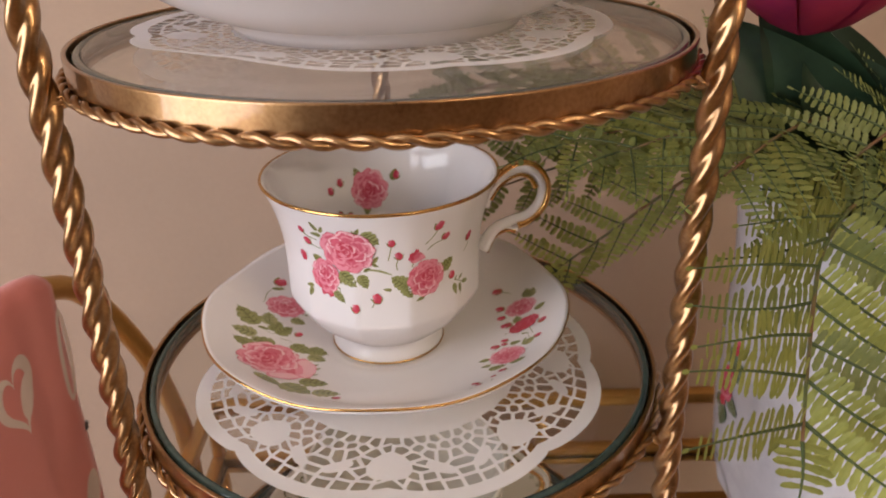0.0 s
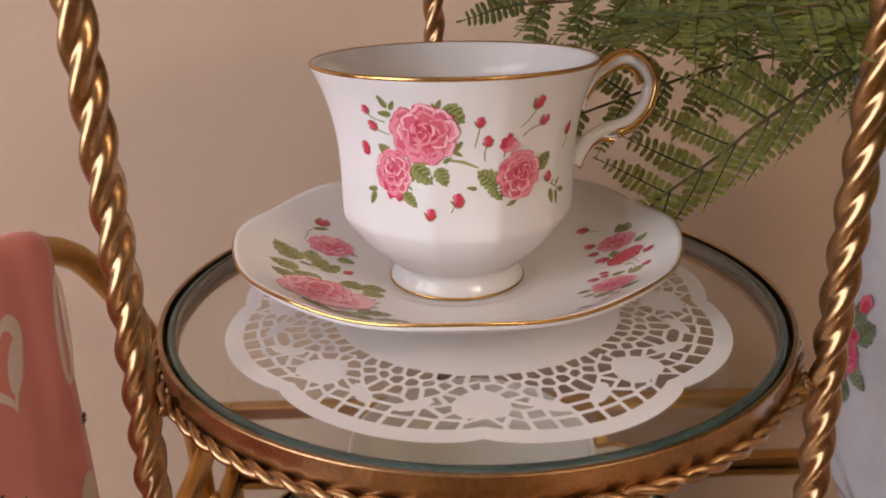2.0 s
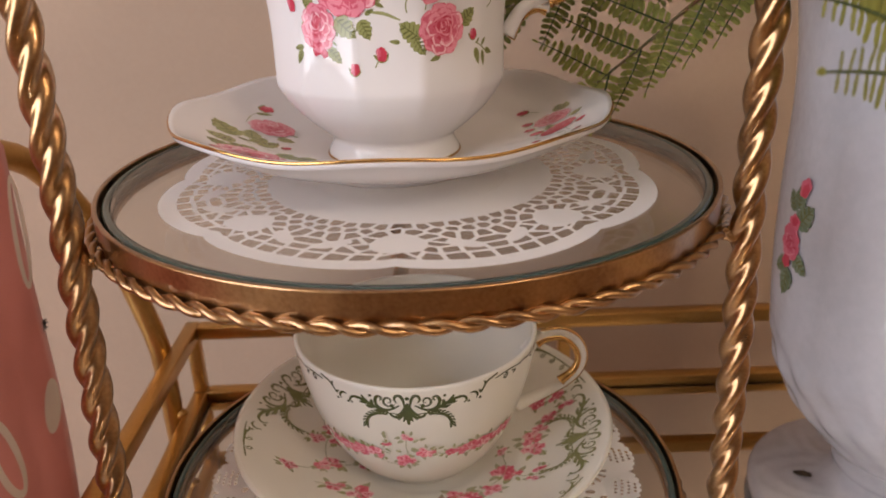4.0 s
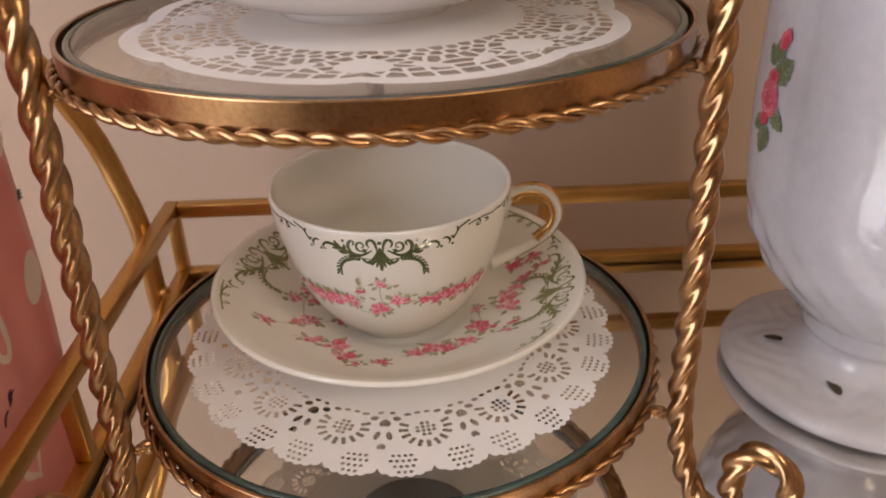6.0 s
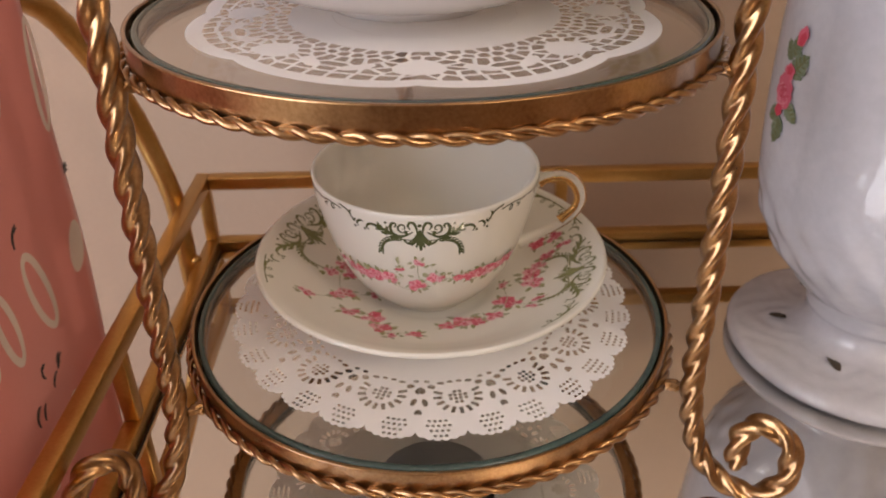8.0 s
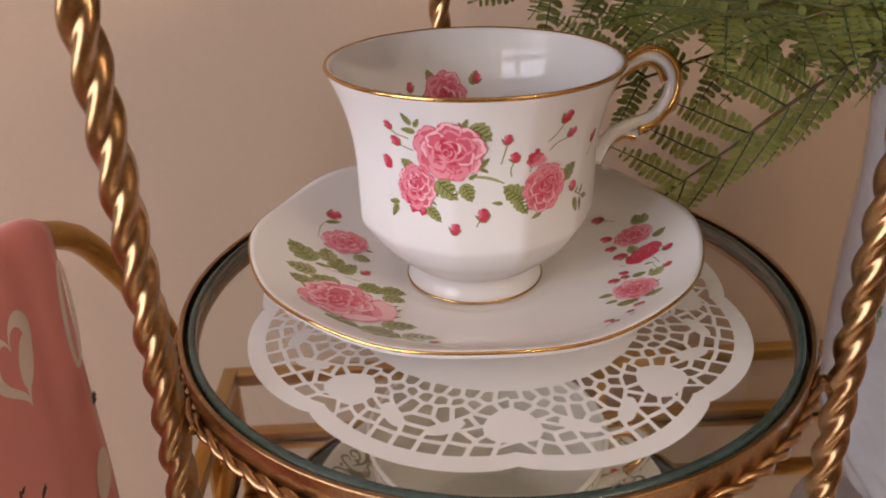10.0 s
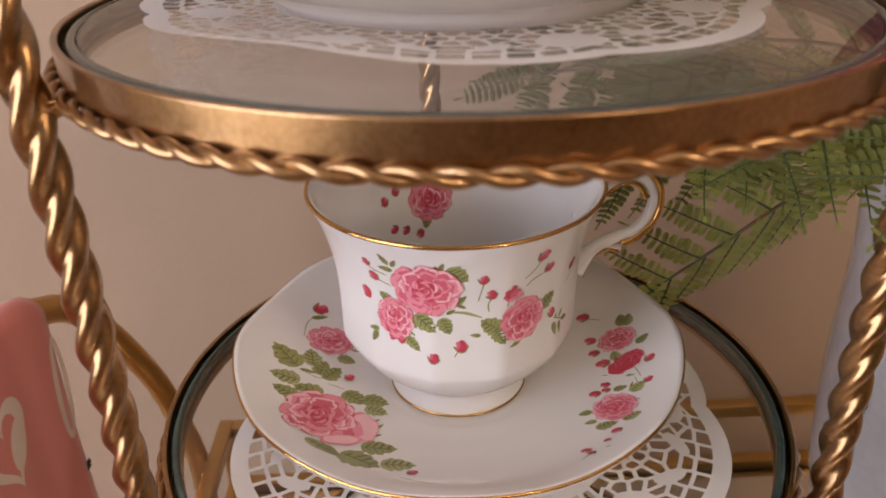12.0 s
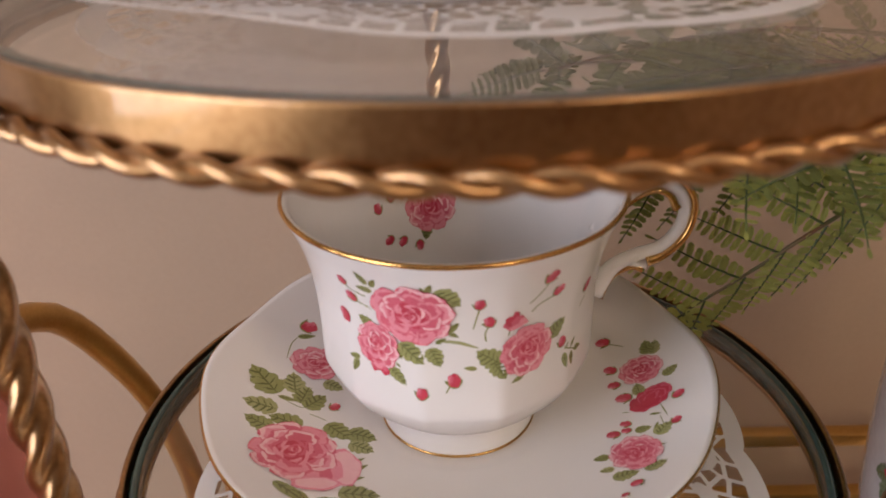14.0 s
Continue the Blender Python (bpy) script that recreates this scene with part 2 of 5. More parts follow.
def crisp(corners, e):
    """A closed profile whose corners are cut by e, so that its flats shade flat."""
    out = []
    n = len(corners)
    for k in range(n):
        a, b, c = (Vector(corners[(k + j) % n]) for j in (-1, 0, 1))
        for d in (a, c):
            w = (d - b).normalized()
            f = min(e, (d - b).length * 0.4)
            out += [tuple(b + w * 3 * f), tuple(b + w * f)] if d is a else [tuple(b + w * f), tuple(b + w * 3 * f)]
    return out


def fine(profile, n=6):
    """A profile through the given (r, z) points, rounded."""
    pts = smooth_path([(r, z, 0) for r, z in profile], n * len(profile))
    return [(max(p.x, 0), p.y) for p in pts]


def twisted(bm, path, a=0.0016, b=0.0030, lead=0.037, strands=3, taper=None):
    """A bar of twisted strands."""
    def section(ang, run, share):
        f = (ang - run * math.tau / lead) * strands / 2
        r = a * abs(math.cos(f)) + math.sqrt(max(b * b - (a * math.sin(f)) ** 2, 1e-9))
        return r * (taper(share) if taper else 1)
    return sweep(bm, path, section, segs=28)


# ---- room ----
def room():
    def flat(name, bm, mat, label, cat):
        ob = part(name, bm, mat, smooth=False)
        ob.matrix_world = TURN
        return tagged(ob, label, cat, kind="structure")
    t = 0.12
    flat("wall_north", boxes(((X0 - t, Y1, FLOOR_Z), (X1 + t, Y1 + t, CEIL_Z))), PAINT, "plain wall painted a warm pinkish beige", "wall")
    # added behind the camera, kept dark to give the gold more contrast
    flat("wall_south", boxes(((X0 - t, Y0 - t, FLOOR_Z), (X1 + t, Y0, CEIL_Z))), PAINT_FAR, "unseen wall added in deep brown to darken reflections in the gold", "wall")
    flat("wall_east", boxes(((X1, Y0, FLOOR_Z), (X1 + t, Y1, CEIL_Z))), PAINT, "plain wall painted a warm pinkish beige", "wall")
    a, b, c, d = WIN
    flat("wall_west", boxes(((X0 - t, Y0, FLOOR_Z), (X0, a, CEIL_Z)), ((X0 - t, b, FLOOR_Z), (X0, Y1, CEIL_Z)), ((X0 - t, a, FLOOR_Z), (X0, b, c)), ((X0 - t, a, d), (X0, b, CEIL_Z))), PAINT, "plain beige wall with a window opening", "wall")
    flat("ceiling", boxes(((X0 - t, Y0 - t, CEIL_Z), (X1 + t, Y1 + t, CEIL_Z + 0.1))), CEILING, "plain off-white painted ceiling", "ceiling")
    flat("floor", boxes(((X0 - t, Y0 - t, FLOOR_Z - 0.1), (X1 + t, Y1 + t, FLOOR_Z))), BOARD, "brown oak floor", "floor")
    w = thing("window_1", TURN, "white framed window in the beige wall", "window", kind="structure")
    f, x = 0.05, X0 - 0.07
    part("window_frame", boxes(((x, a, c), (x + 0.05, a + f, d)), ((x, b - f, c), (x + 0.05, b, d)), ((x, a + f, c), (x + 0.05, b - f, c + f)), ((x, a + f, d - f), (x + 0.05, b - f, d)), bevel=0.004), TRIM, w)
    pane = part("pane", boxes(((x + 0.02, a + f, c + f), (x + 0.026, b - f, d - f))), GLASS, w, smooth=False)
    pane.visible_shadow = False


room()


def hanging_lamp():
    top = thing("ceiling_lamp", Matrix.Translation((*LAMP_AT, 0)), "brass hanging lamp with five round globe bulbs", "lamp")
    bm = bmesh.new()
    sweep(bm, [Vector((0, 0, z)) for z in (BULB_Z - 0.03, BULB_Z + 0.15, BULB_Z + 0.4, CEIL_Z)], lambda a, s, f: 0.006, segs=10)
    part("rod", bm, BRASS, top)
    arm = bmesh.new()
    sweep(arm, smooth_path([(0, 0, BULB_Z), (0.06, 0, BULB_Z - 0.07), (0.13, 0, BULB_Z - 0.07), (0.16, 0, BULB_Z - 0.026)], 16), lambda a, s, f: 0.004, segs=8)
    first = part("arm", arm, BRASS, top)
    glow = lathe([(r, BULB_Z + z) for r, z in ((0, -0.028), (0.013, -0.025), (0.023, -0.016), (0.028, 0), (0.023, 0.016), (0.013, 0.025), (0, 0.028))], 24)
    bulb = part("bulb", glow, glowing("bulb_glow", (1.0, 0.83, 0.66), 90.0), first)
    bulb.matrix_basis = Matrix.Translation((0.16, 0, 0))
    bulb.visible_shadow = False
    for k in range(1, 5):
        m = pose(0, 0, 0, 0, 0, 72 * k)
        other = shared("arm", first.data, m, top)
        o = shared("bulb", bulb.data, Matrix.Translation((0.16, 0, 0)), other)
        o.visible_shadow = False


hanging_lamp()

# ---- the cart with its mirror shelf ----
LEFT, RIGHT, BACK, FRONT = -0.1245, 0.56, 0.1340, -0.250
RAIL_Z = 0.0445


def bar_cart():
    cart = thing("bar_cart", TURN, "gold metal bar cart with mirrored shelf and low square rail", "cart")
    bm = boxes(((LEFT, FRONT, -0.005), (RIGHT, BACK, 0.0)))
    part("mirror_shelf", bm, MIRROR, cart, "polished mirror shelf", smooth=False)
    e = 0.0015
    part("mirror_edge", boxes(((LEFT - e, FRONT - e, -0.0052), (LEFT - 0.0002, BACK + e, -0.0003)), ((RIGHT + 0.0002, FRONT - e, -0.0052), (RIGHT + e, BACK + e, -0.0003)), ((LEFT, BACK + 0.0002, -0.0052), (RIGHT, BACK + e, -0.0003)), ((LEFT, FRONT - e, -0.0052), (RIGHT, FRONT - 0.0002, -0.0003))), DARK, cart, "dark edge of the mirror", smooth=False)
    h = 0.0040
    x0, x1, y0, y1 = LEFT - 0.0058, RIGHT + 0.0058, FRONT - 0.0058, BACK + 0.0058
    for name, z in (("lower_rail", 0.0025), ("top_rail", RAIL_Z)):
        for lo, hi in (((x0 - h, y0 - h), (x0 + h, y1 + h)), ((x1 - h, y0 - h), (x1 + h, y1 + h)), ((x0 + h, y1 - h), (x1 - h, y1 + h)), ((x0 + h, y0 - h), (x1 - h, y0 + h))):
            part(name, boxes(((*lo, z - h), (*hi, z + h)), bevel=0.0008), BRASS, cart)
    g = 0.0034
    post = boxes(((-g, -g, 0.0066), (g, g, RAIL_Z - h)), bevel=0.0006)
    first = None
    for x, y in [(x0, y1), (x1, y1), (x0, y0), (x1, y0), (x0, -0.014), (x0, -0.165), (0.080, y1), (0.33, y1)]:
        if first is None:
            first = part("rail_post", post, BRASS, cart)
            first.location = (x, y, 0)
        else:
            shared("rail_post", first.data, Matrix.Translation((x, y, 0)), cart)
    support = boxes(((x0 - h, y0 - h, -0.0135), (x1 + h, y1 + h, -0.0055)), bevel=0.0008)
    part("shelf_support", support, BRASS, cart)
    # bent tubes of both ends: a leg rises from the floor, arches over as a handle and comes down again
    for x, name in ((x0 - 0.0098, "end_handle"), (x1 + 0.0098, "end_handle")):
        out = -1 if x < 0 else 1
        half = [(0, 0.117, FLOOR_Z + 0.02), (0, 0.117, -0.45), (0, 0.117, -0.1), (0, 0.117, 0.015), (0.001, 0.1175, 0.047), (0.006, 0.1205, 0.064), (0.013, 0.1225, 0.088), (0.018, 0.1190, 0.106), (0.023, 0.1135, 0.123), (0.028, 0.1080, 0.1375), (0.032, 0.0995, 0.1515), (0.0345, 0.0900, 0.1595), (0.0365, 0.0770, 0.1660), (0.0385, 0.0600, 0.1715), (0.0400, 0.0400, 0.1752), (0.0410, 0.0120, 0.1778), (0.0414, -0.0400, 0.1786)]
        whole = half + [(o, -0.08 - y, z) for o, y, z in reversed(half[:-1])]
        bm = bmesh.new()
        sweep(bm, smooth_path([(x + out * o, y, z) for o, y, z in whole], 180), lambda a, s, f: 0.0050 + 0.0013 * min(1, max(0, (0.5 - abs(f - 0.5)) * 8 - 2.6)), segs=18)
        part(name, bm, BRASS, cart)
    for x in (x0 - 0.0098, x1 + 0.0098):
        for y in (0.117, -0.197):
            part("caster", lathe([(0, FLOOR_Z), (0.011, FLOOR_Z + 0.001), (0.013, FLOOR_Z + 0.012), (0.010, FLOOR_Z + 0.024), (0, FLOOR_Z + 0.025)], 20), DARK, cart).location = (x, y, 0)
    # small welds where the handle meets the rail
    for z in (RAIL_Z - 0.003, 0.006):
        weld = bmesh.new()
        bmesh.ops.create_icosphere(weld, subdivisions=2, radius=0.0032)
        part("weld", weld, BRASS, cart).location = (x0 - 0.0045, 0.1155, z)


bar_cart()

# ---- three-tier stand ----
GLASS_TOPS = (0.0557, 0.1777, 0.3011)
GLASS_R = 0.0955
POSTS = [(0.105 * math.cos(radians(a)), 0.105 * math.sin(radians(a))) for a in (210.5, -30.5, 93.4)]


def stand():
    top = thing("tiered_stand", Matrix.Identity(4), "three-tier antique gold metal stand with twisted posts and round glass shelves", "tiered stand")
    for x, y in POSTS:
        r, a = math.hypot(x, y), math.atan2(y, x)
        c, s = math.cos(a), math.sin(a)
        prof = [(0.1045, 0.40), (0.105, 0.31), (0.1047, 0.25), (0.105, 0.19), (0.1065, 0.145), (0.108, 0.10), (0.1090, 0.06), (0.1102, 0.045), (0.1130, 0.030), (0.1185, 0.0165), (0.1275, 0.0082), (0.1380, 0.0058), (0.1455, 0.0120), (0.1490, 0.0225), (0.1475, 0.0335), (0.1415, 0.0405), (0.1345, 0.0400), (0.1305, 0.0340), (0.1300, 0.0260), (0.1308, 0.0190)]
        bm = bmesh.new()
        twisted(bm, smooth_path([(c * q, s * q, z) for q, z in prof], 420))
        part("twisted_post", bm, GOLD, top)
    hoop = bmesh.new()
    for x, y in POSTS:
        twisted(hoop, smooth_path([(x * f, y * f, z) for f, z in ((0.98, 0.398), (0.95, 0.425), (0.75, 0.465), (0.4, 0.488), (0.0, 0.493))], 90))
    part("top_arch", hoop, GOLD, top)
    for z in GLASS_TOPS:
        R = GLASS_R + 0.0008
        corners = [(R, z + 0.0006), (R + 0.0014, z + 0.0006), (R + 0.0014, z - 0.0078), (R - 0.0035, z - 0.0080), (R - 0.0035, z - 0.0062), (R, z - 0.0060)]
        band = lathe(crisp(corners, 0.0002), 160, closed=True)
        part("ring_band", band, GOLD, top)
        rope = bmesh.new()
        n, turns, rr, off = 760, 38, 0.00106, 0.00088
        for ph in (0, math.pi):
            path = []
            for k in range(n):
                a = k * math.tau / n
                w = turns * a + ph
                q = R + 0.0027 + off * math.cos(w)
                path.append(Vector((q * math.cos(a), q * math.sin(a), z - 0.0077 - off * math.sin(w))))
            sweep(rope, path, lambda a, s, f: rr, closed=True, segs=7)
        part("rope_trim", rope, GOLD, top)
        for x, y in POSTS:
            weld = bmesh.new()
            a = math.atan2(y, x)
            bmesh.ops.create_icosphere(weld, subdivisions=4, radius=1.0)
            for v in weld.verts:              # one lumpy run of solder from the ring to the post
                lump = 1 + 0.45 * noise.noise(v.co * 2.3 + Vector((10 * z, a, 0))) + 0.20 * noise.noise(v.co * 5.1 + Vector((a, 7 * z, 3)))
                q = Vector((v.co.x * 0.0054, v.co.y * 0.0023, v.co.z * 0.0021)) * lump
                v.co = Vector(((R + 0.0052 + q.x) * math.cos(a) - q.y * math.sin(a), (R + 0.0052 + q.x) * math.sin(a) + q.y * math.cos(a), z - 0.0086 + q.z))
            part("weld", weld, GOLD, top)
        g = GLASS_R
        disc = lathe([(0, z), (g - 0.0032, z), (g - 0.0026, z - 0.0003), (g - 0.0026, z - 0.0047), (g - 0.0032, z - 0.005), (0, z - 0.005)], 128)
        shelf = part("glass_shelf", disc, GLASS, top, "round clear glass shelf with a green polished edge")
        shelf.visible_shadow = False
        for f in shelf.data.polygons:
            f.use_smooth = abs(f.normal.z) < 0.9
        rim = lathe([(g - 0.0024, z + 0.0001), (g - 0.0009, z - 0.0001), (g, z - 0.0010), (g, z - 0.0040), (g - 0.0008, z - 0.005), (g - 0.0024, z - 0.0052)], 128, closed=True)
        part("glass_edge", rim, EDGE, shelf, "green polished glass edge")


stand()


# ---- china ----
def at_height(profile, z):
    """The radius of an upright profile at a height."""
    for (r0, z0), (r1, z1) in zip(profile, profile[1:]):
        if min(z0, z1) <= z <= max(z0, z1) and abs(z1 - z0) > 1e-9:
            return r0 + (r1 - r0) * (z - z0) / (z1 - z0)
    return profile[-1][0] if z > profile[-1][1] else profile[0][0]


def at_radius(profile, r):
    for (r0, z0), (r1, z1) in zip(profile, profile[1:]):
        if min(r0, r1) <= r <= max(r0, r1) and abs(r1 - r0) > 1e-9:
            return z0 + (z1 - z0) * (r - r0) / (r1 - r0)
    return profile[-1][1]


def hollow(outer, wall):
    """A vessel's whole profile: the outside upwards, then the inside down to the middle."""
    inner = [(max(r - wall, 0), z) for r, z in outer if z > outer[0][1] + 0.010]
    top = outer[-1]
    lip = [(top[0] - wall * 0.25, top[1] + 0.0005), (top[0] - wall * 0.75, top[1] + 0.0005)]
    floor_r = inner[0][0]
    return [(0, outer[0][1] + 0.001), *outer, *lip, *reversed(inner), (floor_r * 0.72, inner[0][1] - 0.0022), (floor_r * 0.35, inner[0][1] - 0.0033), (0, inner[0][1] - 0.0035)]


def rim_line(bm, r, z, shape, thick, n=144):
    path = []
    for k in range(n):
        a = k * math.tau / n
        rr, zz = shape(a, r, z) if shape else (r, z)
        path.append(Vector((rr * math.cos(a), rr * math.sin(a), zz)))
    return sweep(bm, path, lambda a, s, f: thick, closed=True, segs=8)


def handle(bm, line, radius, turn=0.0, flat=1.0):
    """A cup's handle swept in an upright plane turned by some degrees from +x."""
    c, s = math.cos(radians(turn)), math.sin(radians(turn))
    return sweep(bm, smooth_path([(r * c, r * s, z) for r, z in line], 60), lambda a, t, f: radius * (1.25 - 0.55 * math.sin(math.pi * f) ** 0.5), segs=14)


# the rose cup: low flared cup on a foot, and its saucer with a gently waved edge
CUP_A = [(0.0205, 0.0), (0.0213, 0.0010), (0.0210, 0.0024), (0.0199, 0.0044), (0.0194, 0.0060), (0.0201, 0.0073), (0.0224, 0.0091), (0.0263, 0.0124), (0.0301, 0.0162), (0.0330, 0.0200), (0.0348, 0.0229), (0.0355, 0.0246), (0.0357, 0.0272), (0.0357, 0.0340), (0.0358, 0.0415), (0.0363, 0.0485), (0.0376, 0.0555), (0.0396, 0.0622), (0.0424, 0.0687)]
SAUCER_A = [(0.0, 0.0042), (0.015, 0.0042), (0.0235, 0.0044), (0.0265, 0.0052), (0.034, 0.0064), (0.045, 0.0092), (0.056, 0.0135), (0.064, 0.0180), (0.0688, 0.0206)]


def wave_a(a, r, z):
    k = max(0.0, (r - 0.040) / 0.030) ** 2
    return r * (1 + 0.006 * k * math.cos(8 * a + 0.4)), z + 0.0008 * k * math.cos(8 * a + 0.4)


def panel_a(a, r, z):
    k = max(0.0, min(1.0, (z - 0.006) / 0.02)) * (1 - 0.85 * max(0.0, min(1.0, (z - 0.040) / 0.026)))
    flat = math.pi / 12
    off = (a + flat) % (2 * flat) - flat
    low = 0.50 + 0.18 * max(0.0, 1 - abs(z - 0.0235) / 0.012)
    return r * (1 - low * k * (1 - math.cos(flat) / math.cos(off))), z


def saucer_profile(top, wall, foot_r):
    under = [(r, z - wall) for r, z in reversed(top) if r > foot_r + 0.004]
    return [*top, (top[-1][0] + 0.0003, top[-1][1] - wall * 0.5), *under, (foot_r + 0.003, 0.0024), (foot_r + 0.0012, 0.0002), (foot_r - 0.0012, 0.0002), (foot_r - 0.003, 0.0020), (0, 0.0022)]


DOILY_LIFT = 0.0006
AT_A = (-0.0050, 0.0007, GLASS_TOPS[1] + DOILY_LIFT)
AT_B_CUP = (-0.0007, 0.001)
AT_B = (0.0010, 0.0030, GLASS_TOPS[0] + DOILY_LIFT)


def rose_saucer():
    top = thing("saucer", Matrix.Translation(AT_A), "white bone china saucer with pink rose sprays and a gilt edge", "saucer")
    prof = saucer_profile(fine(SAUCER_A, 5), 0.0022, 0.026)
    part("dish", lathe(prof, 144, wave_a), CHINA, top)
    bm = bmesh.new()
    rim_line(bm, SAUCER_A[-1][0] + 0.0001, SAUCER_A[-1][1] - 0.0006, wave_a, 0.00052)
    part("gilt_rim", bm, GILT, top, "worn gilt edge line")
    return top


def rose_cup():
    z0 = SAUCER_A[0][1]
    top = thing("teacup", Matrix.Translation((AT_A[0], AT_A[1], AT_A[2] + z0)), "white footed bone china teacup with pink roses and gilt rim", "teacup")
    outer = fine(CUP_A, 5)
    part("bowl", lathe(hollow(outer, 0.0019), 144, panel_a), CHINA, top)
    bm = bmesh.new()
    rim_line(bm, CUP_A[-1][0] - 0.0004, CUP_A[-1][1] + 0.0002, panel_a, 0.00062)
    part("gilt_rim", bm, GILT, top, "worn gilt rim line")
    bm = bmesh.new()
    rim_line(bm, 0.0213, 0.0010, None, 0.00042)
    part("foot_line", bm, GILT, top, "gilt line round the foot")
    line = [(0.0370, 0.0535), (0.0390, 0.0580), (0.0428, 0.0630), (0.0500, 0.0670), (0.0555, 0.0655), (0.0588, 0.0605), (0.0580, 0.0540), (0.0538, 0.0487), (0.0468, 0.0463), (0.0412, 0.0430), (0.0368, 0.0360)]
    bm = bmesh.new()
    handle(bm, line, 0.0023, 2)
    # the little thumb spur below
    handle(bm, [(0.0445, 0.0452), (0.0475, 0.0436), (0.0500, 0.0436)], 0.0013, 2)
    ear = part("handle", bm, CHINA, top)
    bm = bmesh.new()
    handle(bm, [(0.0400, 0.0614), (0.0430, 0.0655), (0.0500, 0.0693), (0.0565, 0.0677), (0.0608, 0.0613), (0.0599, 0.0528), (0.0548, 0.0470), (0.0500, 0.0450)], 0.00138, 1)
    handle(bm, [(0.0492, 0.0424), (0.0462, 0.0430), (0.0416, 0.0404), (0.0384, 0.0345)], 0.00110, 2)
    handle(bm, [(0.0395, 0.0560), (0.0432, 0.0612), (0.0492, 0.0648), (0.0535, 0.0640), (0.0562, 0.0600)], 0.00095, 0.5)
    part("gilt_line", bm, GILT, ear, "worn gilt line along the handle")
    return top


# the garland cup: thin wide bowl, plain round saucer
CUP_B = [(0.0172, 0.0), (0.0180, 0.0008), (0.0185, 0.0018), (0.0214, 0.0040), (0.0268, 0.0092), (0.0316, 0.0158), (0.0358, 0.0244), (0.0388, 0.0335), (0.0412, 0.0425), (0.0428, 0.0510), (0.0435, 0.0575)]
SAUCER_B = [(0.0, 0.0040), (0.016, 0.0040), (0.0235, 0.0042), (0.0265, 0.0052), (0.036, 0.0070), (0.047, 0.0105), (0.057, 0.0160), (0.0655, 0.0212), (0.0707, 0.0238)]


def garland_saucer():
    top = thing("saucer", Matrix.Translation(AT_B), "white china saucer with pink rose garlands and green scrollwork", "saucer")
    part("dish", lathe(saucer_profile(fine(SAUCER_B, 5), 0.0020, 0.016), 144), CHINA_WARM, top)
    return top


def garland_cup():
    top = thing("teacup", Matrix.Translation((AT_B_CUP[0], AT_B_CUP[1], AT_B[2] + SAUCER_B[0][1])), "wide white china teacup with green scrollwork and rose garlands", "teacup")
    part("bowl", lathe(hollow(fine(CUP_B, 5), 0.0014), 144), CHINA_WARM, top)
    line = [(0.0405, 0.0430), (0.0425, 0.0460), (0.0465, 0.0495), (0.0540, 0.0500), (0.0597, 0.0462), (0.0623, 0.0398), (0.0605, 0.0335), (0.0550, 0.0285), (0.0475, 0.0245), (0.0370, 0.0200)]
    bm = bmesh.new()
    handle(bm, line, 0.0025, 2)
    ear = part("handle", bm, CHINA_WARM, top)
    bm = bmesh.new()
    handle(bm, [(0.0446, 0.0468), (0.0480, 0.0486), (0.0535, 0.0486), (0.0580, 0.0452), (0.0603, 0.0398), (0.0588, 0.0345), (0.0540, 0.0300)], 0.0017, 0.8)
    handle(bm, [(0.0432, 0.0478), (0.0470, 0.0508), (0.0542, 0.0516), (0.0606, 0.0474), (0.0636, 0.0400), (0.0618, 0.0330), (0.0560, 0.0275), (0.0480, 0.0235)], 0.0013, 2)
    part("gilt_line", bm, GILT, ear, "broad gilt line along the handle")
    return top


def top_saucer():
    top = thing("saucer", Matrix.Translation((-0.003, 0.004, GLASS_TOPS[2] + DOILY_LIFT)), "plain white china saucer on a lace doily", "saucer")
    prof = saucer_profile(fine([(0.0, 0.0045), (0.030, 0.0048), (0.046, 0.0062), (0.056, 0.0092), (0.066, 0.0138), (0.074, 0.0190), (0.079, 0.0225)], 5), 0.0024, 0.0445)
    part("dish", lathe(prof, 120), CHINA, top)
    part("foot_ring", lathe([(0.0430, 0.0030), (0.0434, 0.0006), (0.0446, -0.0001), (0.0459, 0.0006), (0.0464, 0.0030)], 120, closed=True), CHINA, top)
    return top


SAUCER_TOP_A, CUP_TOP_A = rose_saucer(), rose_cup()
SAUCER_TOP_B, CUP_TOP_B = garland_saucer(), garland_cup()
top_saucer()


# ---- paper doilies ----
def contour(field, xs, ys, place, bm, cache):
    """Fills the part of a grid where the field is positive, with smooth edges between the grid's points."""
    def vert(key, p):
        if key not in cache:
            cache[key] = bm.verts.new(place(*p))
        return cache[key]
    for i in range(len(xs) - 1):
        for j in range(len(ys) - 1):
            ids = ((i, j), (i + 1, j), (i + 1, j + 1), (i, j + 1))
            val = [field[q] for q in ids]
            if max(val) <= 0:
                continue
            ring = []
            for k in range(4):
                a, b = ids[k], ids[(k + 1) % 4]
                if val[k] > 0:
                    ring.append(vert(a, (xs[a[0]], ys[a[1]])))
                if (val[k] > 0) != (val[(k + 1) % 4] > 0):
                    lo, hi = min(a, b), max(a, b)
                    f = field[lo] / (field[lo] - field[hi])
                    ring.append(vert((lo, hi), (xs[lo[0]] + (xs[hi[0]] - xs[lo[0]]) * f, ys[lo[1]] + (ys[hi[1]] - ys[lo[1]]) * f)))
            if len(ring) > 2:
                bm.faces.new(ring)


